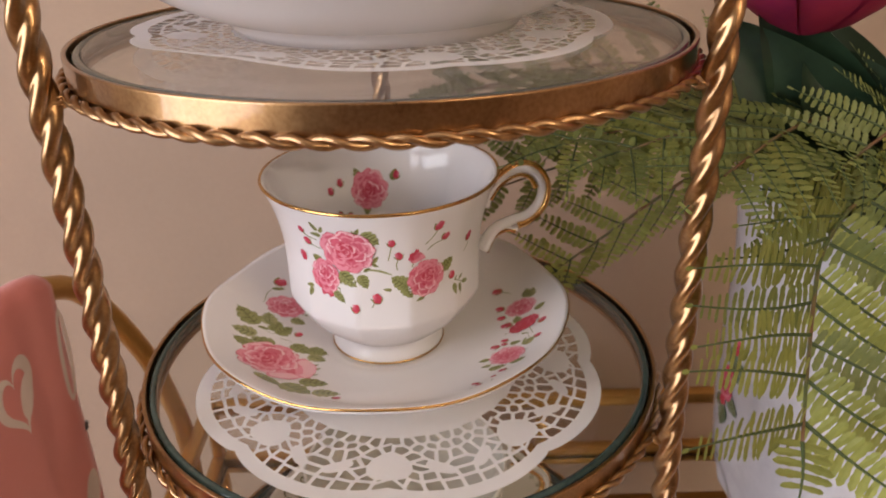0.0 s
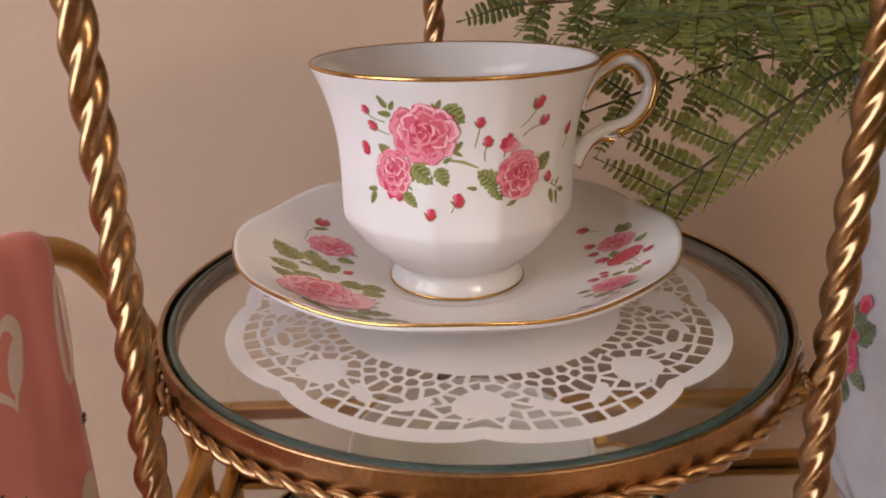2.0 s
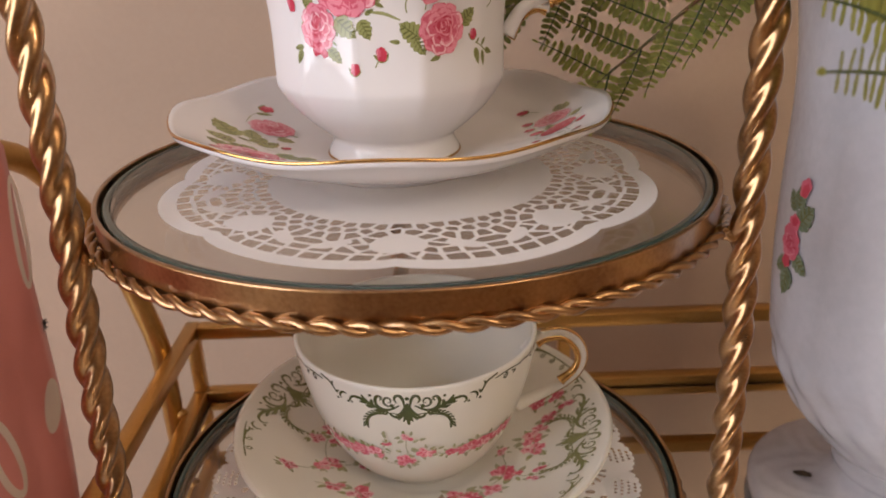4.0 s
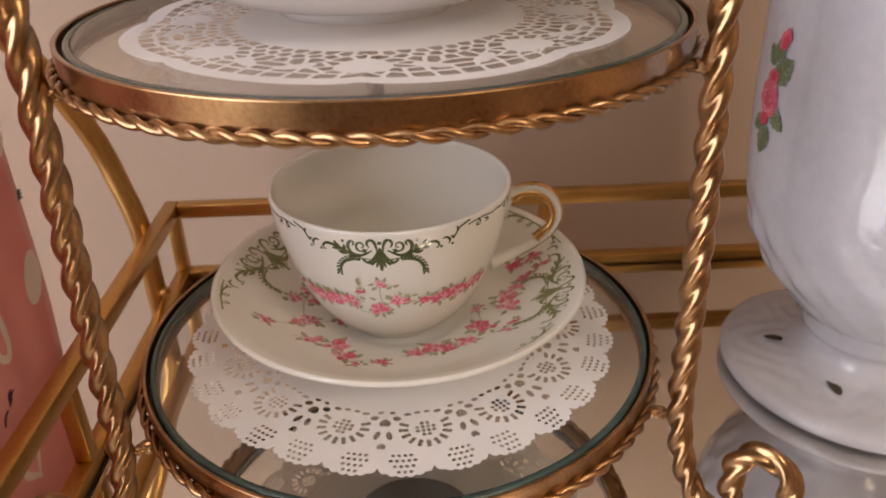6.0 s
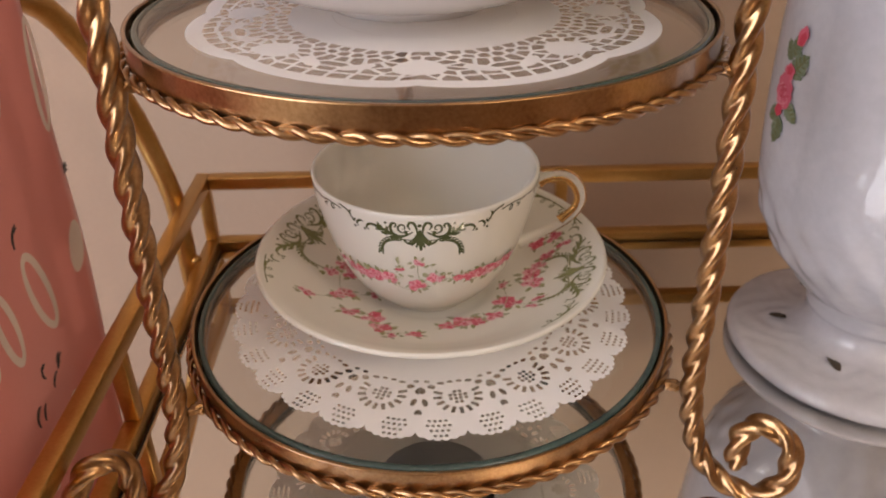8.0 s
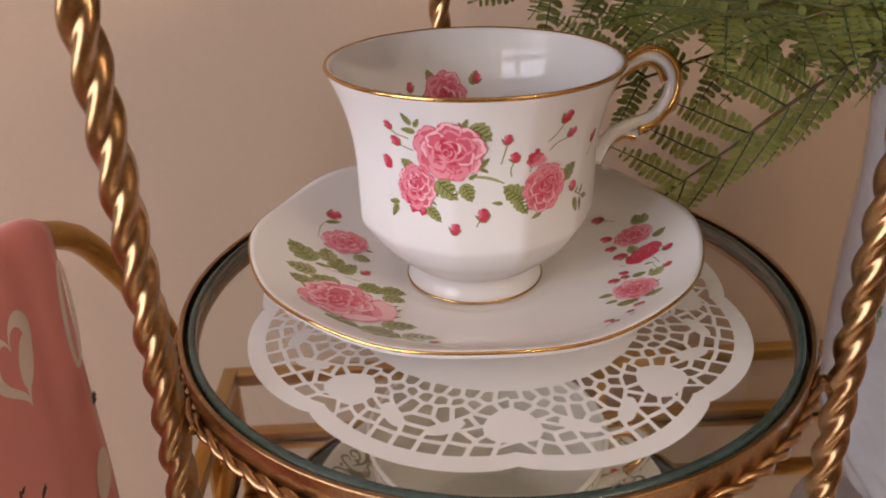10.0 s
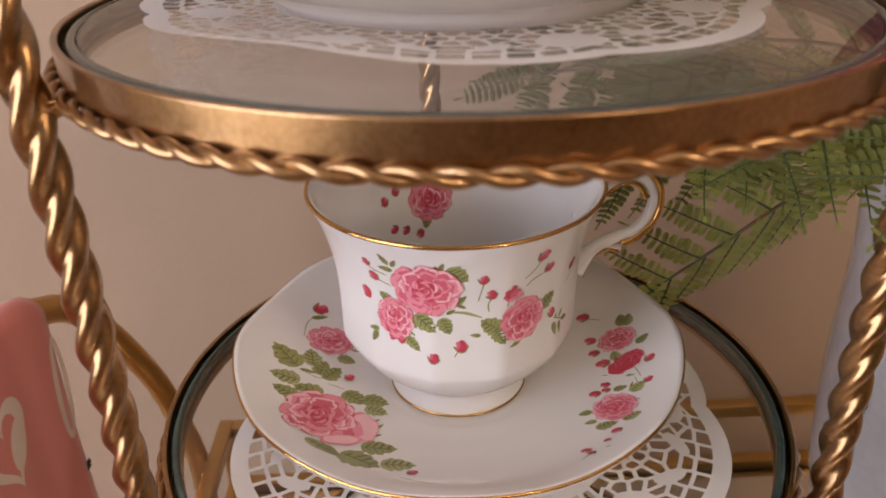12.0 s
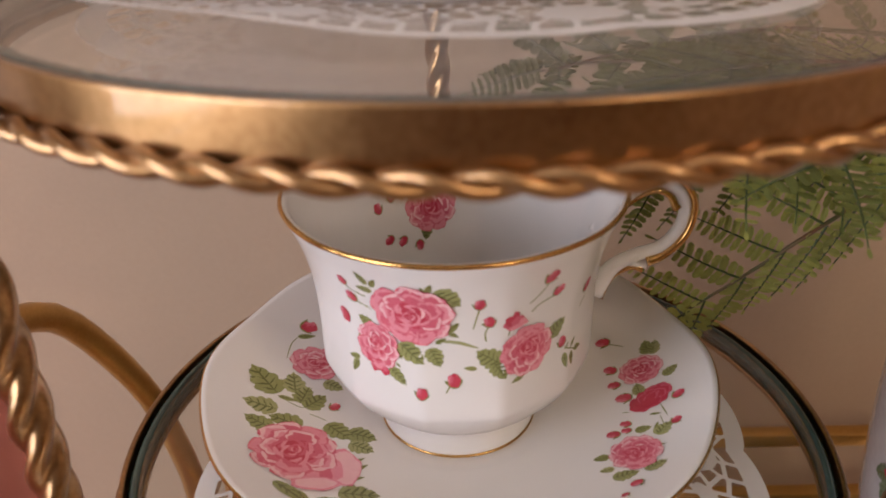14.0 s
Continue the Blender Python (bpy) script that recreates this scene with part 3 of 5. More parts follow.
def cells(X, Y, seeds, bar):
    """How deep each point lies inside its cell of a web spun round the seeds, less half a bar."""
    P = np.stack([X.ravel(), Y.ravel()], -1)
    S = np.array(seeds)
    d = ((P[:, None] - S[None]) ** 2).sum(-1)
    near = d.argmin(1)
    own = d[np.arange(len(P)), near]
    gap = np.linalg.norm(S[near][:, None] - S[None], axis=-1)
    gap[np.arange(len(P)), near] = 1
    to = (d - own[:, None]) / (2 * gap)
    to[np.arange(len(P)), near] = 1
    return (to.min(1) - bar / 2).reshape(X.shape), near.reshape(X.shape)


def doily(name, at, radius, lobes, field, label, turn=0.0, grid=(64, 84), inner=0.030, curl_at=None):
    """A round paper doily: one sector is cut and repeated. field(u, r) is positive on paper; u runs 0 to 1 across a lobe. curl_at: way, spread and height of a lifted stretch of its edge."""
    us, rs = np.linspace(0, 1, grid[0] + 1), np.linspace(inner, radius * 1.05, grid[1] + 1)
    U, Rr = np.meshgrid(us, rs, indexing="ij")
    val = field(U, Rr)
    bm = bmesh.new()
    top = Vector(at)
    for k in range(lobes):
        def place(u, r, k=k):
            a = (k + u) * math.tau / lobes + turn
            lift = 0.0005 * (math.sin(3 * a + 1) + math.sin(5 * a)) * max(0, (r - 0.045) / 0.03)
            if curl_at:
                off = (a - curl_at[0] + math.pi) % math.tau - math.pi
                lift = max(lift, 0) + curl_at[2] * math.exp(-(off / curl_at[1]) ** 2) * max(0.0, (r - 0.046) / 0.030) ** 1.5
            return (r * math.cos(a), r * math.sin(a), max(lift, 0) + 0.0003)
        contour(val, us, rs, place, bm, {})
    lathe_disc = circle(inner, 0.0003, lobes * 8, turn)
    vs = [bm.verts.new(p) for p in lathe_disc]
    bm.faces.new(vs)
    bmesh.ops.remove_doubles(bm, verts=bm.verts, dist=0.00002)
    bmesh.ops.recalc_face_normals(bm, faces=bm.faces)
    ob = part(name, bm, PAPER)
    ob.location = top
    return tagged(ob, label, "doily")


def web_field(lobes, radius):
    """Large scallops with a plain border and slots behind it; a solid round boss at each notch, two leaves in each lobe, and a web of holes between."""
    half = math.pi / lobes
    wide = radius * half
    seeds, solid = [], []

    def put(x, y, shut=False):
        seeds.append((x, y))
        solid.append(shut)
    for k in range(-6, 7):                       # slots and the border behind them
        put(k * wide / 4.9, radius * 0.895)
        put(k * wide / 4.9, radius * 0.985, True)
    for k in range(-9, 10):                      # the row of small openings round the plain middle
        put(k * wide / 7.0, radius * (0.605 + 0.012 * (k % 2)))
        put(k * wide / 7.0, radius * 0.540, True)
    bosses = [(-1.0, 0.752, 0.0068), (1.0, 0.752, 0.0068)]
    for cx, cy, r in bosses:
        for k in range(11):
            a = (k + 0.5) * math.tau / 11
            put(cx * wide * cy + (r + 0.0022) * math.cos(a), radius * cy + (r + 0.0022) * math.sin(a))
    leaves = [(-0.30, 0.800, 0.7), (0.30, 0.800, -0.7)]
    for fx, fy in ((0.0, 0.845), (0.0, 0.790), (0.0, 0.730), (0.20, 0.718), (-0.20, 0.718), (0.40, 0.700), (-0.40, 0.700), (0.12, 0.665), (-0.12, 0.665), (0.32, 0.655), (-0.32, 0.655), (0.54, 0.660), (-0.54, 0.660), (0.50, 0.852), (-0.50, 0.852), (0.24, 0.858), (-0.24, 0.858), (0.56, 0.760), (-0.56, 0.760)):
        put(fx * wide * fy, radius * fy)
    shut = np.array(solid)

    def field(U, R):
        edge = radius * (0.945 + 0.055 * np.abs(np.sin(np.pi * U)) ** 0.75)
        X, Y = R * 2 * half * (U - 0.5), R
        scall = (edge - radius) * np.clip((R - 0.66 * radius) / (0.25 * radius), 0, 1)
        deep, near = cells(X, Y - scall, seeds, 0.00125)
        paper = -np.where(shut[near], -0.001, deep)
        for cx, cy, r in bosses:
            paper = np.maximum(paper, r - np.hypot(X - cx * wide * cy, Y - radius * cy))
        for fx, fy, t in leaves:
            px, py = X - fx * wide * fy, Y - scall - radius * fy
            qx, qy = px * math.cos(t) + py * math.sin(t), py * math.cos(t) - px * math.sin(t)
            paper = np.maximum(paper, 0.0022 * (1 - np.hypot(qx / 0.0048, qy / 0.0024)))
        return np.minimum(edge - R, paper)
    return field


RADIUS_A = 0.0757
doily("doily", (-0.0004, -0.0125, GLASS_TOPS[1] + 0.0002), RADIUS_A, 8, web_field(8, RADIUS_A), "white paper lace doily with large scallops under a saucer", turn=-0.07, grid=(100, 120))
doily("doily", (-0.0045, 0.0040, GLASS_TOPS[2] + 0.0002), 0.0780, 8, web_field(8, 0.0780), "white paper lace doily with a lifted scalloped edge under a saucer", turn=0.30, grid=(90, 110), curl_at=(-2.25, 0.8, 0.0028))


def lace_field(lobes, radius):
    """Two small scallops to each square-meshed medallion, fine round holes along the edge and slots in an arch round each medallion."""
    half = math.pi / lobes
    R0 = radius

    def field(U, R):
        two = np.abs(np.sin(2 * np.pi * U))
        edge = R0 * (0.950 + 0.040 * two ** 0.6 + 0.010 * np.abs(np.sin(12 * np.pi * U)))
        X, Y = R * 2 * half * (U - 0.5), R
        hole = np.full(U.shape, -1.0)
        for k in (0, 1):                         # the holes of the two scallops
            mid = (k - 0.5) * R0 * half
            for row, (f, n) in enumerate(((0.972, 3), (0.943, 4), (0.914, 5), (0.886, 4))):
                for j in range(n):
                    x = mid + (j - (n - 1) / 2) * 0.00190
                    y = R0 * f - 9.0 * (x - mid) ** 2
                    hole = np.maximum(hole, 0.00066 - np.hypot(X - x, 1.1 * (Y - y)))
        cy = R0 * 0.745
        for k in range(11):                      # slots in an arch round the medallion
            t = math.pi * (k / 10 * 1.24 - 0.12)
            px, py = X - 0.0073 * math.cos(t), Y - cy - 0.0070 * math.sin(t)
            qx, qy = px * math.sin(t) - py * math.cos(t), px * math.cos(t) + py * math.sin(t)
            hole = np.maximum(hole, 0.00070 - np.maximum(np.abs(qx), np.abs(qy) - 0.0009))
        for i in range(4):                       # square mesh
            for j in range(4):
                x, y = (i - 1.5) * 0.0018, (j - 1.5) * 0.0018
                if abs(i - 1.5) + abs(j - 1.5) < 2.9:
                    hole = np.maximum(hole, 0.00066 - np.maximum(np.abs(X - x), np.abs(Y - cy - y)))
        for sx in (-1, 1):                       # openings between the medallions
            e = sx * half * R0
            for fx, fy, w, h in ((0.97, 0.70, 0.0018, 0.0022), (0.70, 0.675, 0.0018, 0.0014), (0.42, 0.652, 0.0017, 0.0009), (0.14, 0.645, 0.0014, 0.0008), (0.84, 0.640, 0.0013, 0.0009), (0.86, 0.775, 0.0013, 0.0024), (0.97, 0.835, 0.0011, 0.0016)):
                w, h = 0.80 * w, 0.80 * h
                hole = np.maximum(hole, min(w, h) * (1 - np.hypot((X - fx * e * fy) / w, (Y - R0 * fy) / h)))
        return np.minimum(edge - R, -hole)
    return field


doily("doily", (0.0006, -0.0014, GLASS_TOPS[0] + 0.0002), 0.0820, 14, lace_field(14, 0.0820), "white paper lace doily with small scalloped edge under a saucer", turn=0.1, grid=(104, 170))


# ---- vase ----
VASE_AT = (0.213, 0.021, 0.0)
VASE = [(0.0550, 0.0012), (0.0600, 0.0016), (0.0624, 0.0042), (0.0619, 0.0074), (0.0588, 0.0096), (0.0500, 0.0108), (0.0410, 0.0116), (0.0340, 0.0126), (0.0292, 0.0146), (0.0268, 0.0175), (0.0262, 0.0205), (0.0268, 0.0232), (0.0290, 0.0252), (0.0296, 0.0285), (0.0320, 0.0345), (0.0362, 0.0388), (0.0432, 0.0466), (0.0537, 0.0607), (0.0604, 0.0776), (0.0640, 0.0980), (0.0660, 0.1280), (0.0665, 0.1550), (0.0665, 0.1850), (0.0680, 0.2080), (0.0695, 0.2250), (0.0715, 0.2360)]


def panel_v(a, r, z):
    k = max(0.0, min(1.0, (z - 0.06) / 0.05))
    fl = max(0.0, (z - 0.205) / 0.031)
    bowl = max(0.0, math.sin(math.pi * min(1, max(0, (z - 0.034) / 0.062))))
    foot = 0.00045 * math.sin(13 * a + 90 * r) * math.sin(r * 520 + 3 * math.sin(6 * a)) if 0.0085 < z < 0.0125 and r > 0.033 else 0.0
    scroll = math.sin(9 * a + 120 * z) * math.cos(14 * a - 190 * z) + 0.6 * math.sin(21 * a + 260 * z)
    return r * (1 + 0.014 * bowl * scroll + 0.016 * k * abs(math.cos(4 * a + 0.6)) ** 0.6 - 0.008 * k + 0.02 * fl * math.sin(12 * a)), z + foot + 0.0012 * fl * math.cos(12 * a)


def vase():
    top = thing("vase", Matrix.Translation(VASE_AT), "tall white glazed pedestal vase with applied pink roses and pierced foot", "vase")
    outer = fine(VASE, 5)
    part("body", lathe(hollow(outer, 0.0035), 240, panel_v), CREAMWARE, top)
    return top, outer


VASE_THING, VASE_PROFILE = vase()


# ---- fern fronds and flower in the vase ----
def leaflet(bm, base, along, out, size, curl, slot, wide=0.74):
    """One small leaflet with a lobed end, set at base, growing outwards."""
    up = along.cross(out).normalized()
    shape = ((0.0, -0.20), (0.30, -0.24), (0.50, -0.30), (0.64, -0.24), (0.80, -0.27), (0.90, -0.14), (1.0, -0.02), (0.97, 0.12), (0.84, 0.24), (0.66, 0.22), (0.52, 0.29), (0.30, 0.22), (0.0, 0.20))
    vs = [bm.verts.new(base + size * (x * out + wide * y * along) + up * (curl * size * x * x - 0.12 * size * abs(y))) for x, y in shape]
    mid = bm.verts.new(base + size * 0.5 * out + up * curl * size * 0.25)
    for k in range(len(vs)):
        f = bm.faces.new((vs[k], vs[(k + 1) % len(vs)], mid))
        f.material_index = slot


def pinna_mesh(seed, length, dark=False, pitch=0.0027, leaf=0.0050):
    """A side shoot with two close rows of small leaflets, along +x, in the xy plane."""
    random.seed(seed)
    bm = bmesh.new()
    line = [Vector((length * f, 0.03 * length * math.sin(2.6 * f + seed), -0.10 * length * f * f)) for f in [k / 20 for k in range(21)]]
    sweep(bm, line, lambda a, s, f: 0.00044 * (1 - 0.6 * f), segs=6)
    for f in bm.faces:
        f.material_index = 1
    pairs = round(length / pitch)
    for k in range(pairs):
        f = 0.04 + 0.94 * k / pairs
        q = line[min(int(f * 20), 20)].lerp(line[min(int(f * 20) + 1, 20)], f * 20 % 1)
        w = leaf * (0.84 + 0.16 * min(1, f / 0.15)) * (1.0 - 0.62 * max(0, f - 0.55) / 0.45) * random.uniform(0.92, 1.08)
        for s in (-1, 1):
            out = Vector((0.22 + random.uniform(-0.08, 0.08), s, random.uniform(-0.05, 0.25))).normalized()
            leaflet(bm, q, Vector((1, -s * 0.2, 0)).normalized(), out, w, random.uniform(-0.2, 0.12), 0, 0.86)
    leaflet(bm, line[-1], Vector((0, 1, 0)), Vector((1, 0, -0.1)).normalized(), leaf * 0.5, 0, 0)
    mesh = bpy.data.meshes.new("pinna")
    for f in bm.faces:
        f.smooth = False
    bm.to_mesh(mesh)
    bm.free()
    mesh.materials.append(FERN_SHADED if dark else FERN)
    mesh.materials.append(RIB)
    return mesh


LENGTHS = (0.014, 0.020, 0.027, 0.035, 0.045, 0.058, 0.070)
SHOOTS = {(k, d): [pinna_mesh(7 * k + 3 * d + q, L, d) for q in range(2)] for k, L in enumerate(LENGTHS) for d in (False, True)}


def frond(stem, normal, longest, pairs, label, dark=0.0, start=0.15, seed=0, lean=0.6, lean_low=None, under=0.75, fold=0.45, sides=None, spread=None, end=0.97, girth=1.0, tip=0.6):
    """A fern frond: a stem through the given points with pairs of side shoots, lying roughly square to normal. sides: the ways of the shoots to both sides, if they are known, and spread the way their leaflets lie."""
    random.seed(seed)
    path = smooth_path(stem, 60)
    top = thing("fern_frond", Matrix.Translation(path[0]), label, "fern", group="fern fronds in the vase")
    bm = bmesh.new()
    sweep(bm, [p - path[0] for p in path], lambda a, s, f: 0.0011 * (1 - 0.60 * f), segs=8)
    part("stem", bm, STEM, top)
    normal = Vector(normal).normalized()

    def shoot(at, out, along, size):
        out = out.normalized()
        y = (along - out * along.dot(out)).normalized()
        y = (y + out.cross(y) * random.uniform(-0.22, 0.22)).normalized()
        z = out.cross(y)
        if z.dot(normal) < 0:
            y, z = -y, -z
        k = min(range(len(LENGTHS)), key=lambda q: abs(LENGTHS[q] - size))
        m = Matrix.Translation(at - path[0]) @ Matrix((out, y, z)).transposed().to_4x4() @ Matrix.Diagonal((size / LENGTHS[k], girth, 1, 1))
        shared("pinna", random.choice(SHOOTS[k, random.random() < dark]), m, top)
    for k in range(pairs):
        g = k / (pairs - 1)
        i = min(int((start + (end - start) * g) * 59), 58)
        tang = (path[i + 1] - path[i]).normalized()
        side = normal.cross(tang).normalized()
        size = longest * (0.74 + 0.26 * math.sin(math.pi * (0.15 + 0.80 * g)))
        for s in (-1, 1):
            low = (side * s).z < 0
            jog = Vector([random.uniform(-0.07, 0.07) for q in range(3)])
            if sides:
                out = Vector(sides[0 if s < 0 else 1]).normalized() + jog
            else:
                out = side * s - normal * (fold if low else 0) + tang * (lean_low if low and lean_low else lean) + jog
            shoot(path[i], out, Vector(spread) if spread else tang, size * random.uniform(0.93, 1.06) * (under if low and not sides else 1.0))
    shoot(path[-1], tang, normal.cross(tang), tip * longest)
    return top


MOUTH = Vector((0.195, 0.020, 0.222))
GREEN = "yellow-green artificial fern frond hanging out of the vase"
DEEP = "artificial fern frond spreading from the vase, its green darkened for shade"
frond([MOUTH, (0.165, 0.035, 0.246), (0.130, 0.027, 0.241), (0.1005, 0.0205, 0.226), (0.085, 0.0215, 0.213), (0.0665, 0.0234, 0.1978)], (0.1, -0.95, 0.2), 0.034, 8, GREEN, start=0.40, seed=1, lean=0.60, lean_low=1.2, under=0.85, fold=0.25)
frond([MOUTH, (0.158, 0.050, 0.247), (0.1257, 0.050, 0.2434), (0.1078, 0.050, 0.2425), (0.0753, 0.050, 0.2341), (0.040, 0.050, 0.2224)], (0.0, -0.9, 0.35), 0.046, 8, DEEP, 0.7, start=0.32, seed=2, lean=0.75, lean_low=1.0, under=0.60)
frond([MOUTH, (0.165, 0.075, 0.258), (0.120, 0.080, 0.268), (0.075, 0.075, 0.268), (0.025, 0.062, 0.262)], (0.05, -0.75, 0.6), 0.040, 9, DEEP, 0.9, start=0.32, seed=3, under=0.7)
# the frond that arches forward over the vase's edge and hangs down before it
frond([MOUTH, (0.190, 0.000, 0.2440), (0.1726, -0.0152, 0.2474), (0.1474, -0.0353, 0.2444), (0.1306, -0.0539, 0.2388), (0.1195, -0.0731, 0.2325), (0.1126, -0.0868, 0.2264), (0.106, -0.1000, 0.2215), (0.1000, -0.1125, 0.2168)], (-0.1, -0.6, 0.8), 0.050, 9, GREEN, 0.15, start=0.36, seed=4, sides=((-0.80, -0.46, 0.22), (0.72, -0.40, -0.42)), spread=(-0.15, -0.35, -0.92), end=0.97, girth=1.4, tip=0.3)
frond([MOUTH, (0.165, 0.012, 0.256), (0.128, 0.022, 0.262), (0.095, 0.036, 0.260), (0.062, 0.046, 0.254)], (0.0, -0.35, 0.93), 0.040, 9, DEEP, 0.5, start=0.34, seed=6, lean=0.8, under=0.8, fold=0.1)
# most shoots take the darkened green, as this frond sits in shade
frond([MOUTH, (0.182, 0.000, 0.262), (0.168, -0.020, 0.268), (0.150, -0.030, 0.262), (0.132, -0.034, 0.246)], (0.1, -0.8, 0.55), 0.034, 8, DEEP, 0.9, start=0.30, seed=9, under=0.9)
# fronds massed under the upper shelf, from behind the stand to before its post; shade mixed into their green
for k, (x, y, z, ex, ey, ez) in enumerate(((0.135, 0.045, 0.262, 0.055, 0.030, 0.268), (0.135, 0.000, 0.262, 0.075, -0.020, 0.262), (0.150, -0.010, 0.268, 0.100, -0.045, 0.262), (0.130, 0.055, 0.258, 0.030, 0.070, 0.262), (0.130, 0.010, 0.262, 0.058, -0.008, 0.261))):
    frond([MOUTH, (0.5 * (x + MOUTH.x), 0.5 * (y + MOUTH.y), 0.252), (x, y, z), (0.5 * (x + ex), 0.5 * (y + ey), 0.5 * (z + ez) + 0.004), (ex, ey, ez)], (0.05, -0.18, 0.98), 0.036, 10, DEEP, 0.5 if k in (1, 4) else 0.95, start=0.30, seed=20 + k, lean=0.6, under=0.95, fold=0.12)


def blade(bm, root, tip, side, width, cup, n=14, m=6):
    """A broad leaf or petal between two points, hollowed by cup."""
    root, tip, side = Vector(root), Vector(tip), Vector(side).normalized()
    axis = tip - root
    up = side.cross(axis.normalized())
    grid = []
    for k in range(n + 1):
        f = k / n
        w = width * math.sin(math.pi * min(1, f ** 0.75 * 0.97 + 0.03)) ** 0.8
        grid.append([bm.verts.new(root + axis * f + side * w * g + up * (cup * (g * g) * w + cup * 0.6 * width * math.sin(math.pi * f))) for g in [2 * j / m - 1 for j in range(m + 1)]])
    for A, B in zip(grid, grid[1:]):
        for j in range(m):
            bm.faces.new((A[j], A[j + 1], B[j + 1], B[j]))
    return bm


def tulip():
    at = Vector((0.188, 0.012, 0.200))
    top = thing("tulip", Matrix.Translation(at), "magenta artificial tulip with dark green leaves in the vase", "flower")
    head = Vector((-0.046, -0.009, 0.0935))
    bm = bmesh.new()
    sweep(bm, smooth_path([(0, 0, 0), (-0.006, -0.006, 0.05), head], 20), lambda a, s, f: 0.0022, segs=10)
    part("stalk", bm, LEAF, top)
    axis = Vector((-0.05, -0.10, 1)).normalized()
    for k in range(6):
        a = k * math.tau / 6 + 0.3
        out = Vector((math.cos(a), math.sin(a), 0))
        side = axis.cross(out)
        grid = bmesh.new()
        rows = []
        for i in range(13):
            f = i / 12
            rad = 0.043 * math.sin(math.pi * (0.004 + 0.62 * f)) ** 0.62 * (1.0 if k % 2 else 0.93)
            w = 0.64 * math.sin(math.pi * (0.36 + 0.60 * f)) ** 0.7
            rows.append([grid.verts.new(head + axis * (0.066 * f) + rad * (math.cos(a + g * w) * Vector((1, 0, 0)) + math.sin(a + g * w) * Vector((0, 1, 0)))) for g in [2 * j / 8 - 1 for j in range(9)]])
        for A, B in zip(rows, rows[1:]):
            for j in range(8):
                grid.faces.new((A[j], A[j + 1], B[j + 1], B[j]))
        part("petal", grid, MAGENTA, top)
    for root, tip, side, w in (((0, 0, 0.02), (-0.066, -0.012, 0.112), (0.5, -0.2, 0.6), 0.020), ((0.005, -0.005, 0.02), (0.000, -0.035, 0.095), (0.9, 0.3, 0.1), 0.026), ((0, -0.01, 0.02), (-0.036, -0.030, 0.078), (0.8, 0, 0.5), 0.020), ((0.01, -0.01, 0.02), (0.030, -0.045, 0.085), (0.8, 0.3, -0.3), 0.028), ((0.01, 0.01, 0.02), (0.040, -0.010, 0.105), (0.7, 0.4, -0.3), 0.028), ((0, 0.01, 0.02), (-0.030, 0.030, 0.100), (0.8, 0.2, 0.3), 0.024), ((0.0, -0.014, 0.018), (-0.074, -0.006, 0.100), (0.45, -0.1, 0.75), 0.024), ((-0.006, -0.018, 0.022), (-0.046, -0.012, 0.094), (0.85, 0.1, 0.4), 0.026), ((0.004, -0.022, 0.022), (-0.012, -0.020, 0.095), (0.95, 0.1, 0.2), 0.028)):
        bm = bmesh.new()
        blade(bm, root, tip, side, w, 0.35)
        part("leaf", bm, LEAF, top)


tulip()


# ---- tea towel hung over the cart's end handle ----
TOWEL_X = -0.1707                # the plane of its front, in the cart's own axes
# printed loops: place along the cart and height, half sizes, turn, line width, heart or ring
HEARTS = [(0.0215, 0.1390, 0.0120, 0.0180, 0.16, 0.0052, 1), (0.0668, 0.132, 0.0040, 0.024, -0.06, 0.0036, 0), (0.0235, 0.048, 0.0072, 0.0225, 0.30, 0.0044, 0), (-0.0115, 0.052, 0.0062, 0.0180, 0.18, 0.0044, 0), (0.024, -0.030, 0.0085, 0.0125, 0.25, 0.0050, 1), (0.0625, -0.050, 0.0050, 0.018, -0.2, 0.0040, 0), (-0.035, 0.130, 0.0110, 0.0160, -0.3, 0.0052, 1), (-0.040, 0.060, 0.0070, 0.0180, 0.5, 0.0044, 0)]
BLOBS = [(0.0640, 0.0470, 0.0052, 0.0120, -0.2), (0.0285, 0.1380, 0.0040, 0.0095, -0.25), (-0.020, -0.020, 0.0050, 0.0110, 0.3)]
MARKS = [(0.0015, 0.0958, 0.0066, 1.8), (0.0030, 0.0970, 0.0030, 0.4), (0.0155, 0.0811, 0.0105, 1.0), (0.0168, 0.0830, 0.0040, 0.2), (-0.0090, 0.0803, 0.0125, 1.2), (0.0707, 0.0885, 0.0034, 0.3), (0.0710, 0.0868, 0.0038, 0.2), (0.0706, 0.0850, 0.0034, 0.1), (0.0102, 0.173, 0.0060, 1.0), (0.0220, 0.0110, 0.0060, 0.9), (0.0236, 0.0096, 0.0066, 0.5), (0.0214, 0.0078, 0.0046, 0.3), (0.0041, 0.0169, 0.0070, 1.7), (0.0058, 0.0190, 0.0036, 0.2), (0.0138, 0.0051, 0.0080, 0.5), (-0.0131, 0.0056, 0.0080, 1.2), (-0.0110, 0.0076, 0.0050, 0.4), (-0.0054, 0.0025, 0.0074, 0.9)]


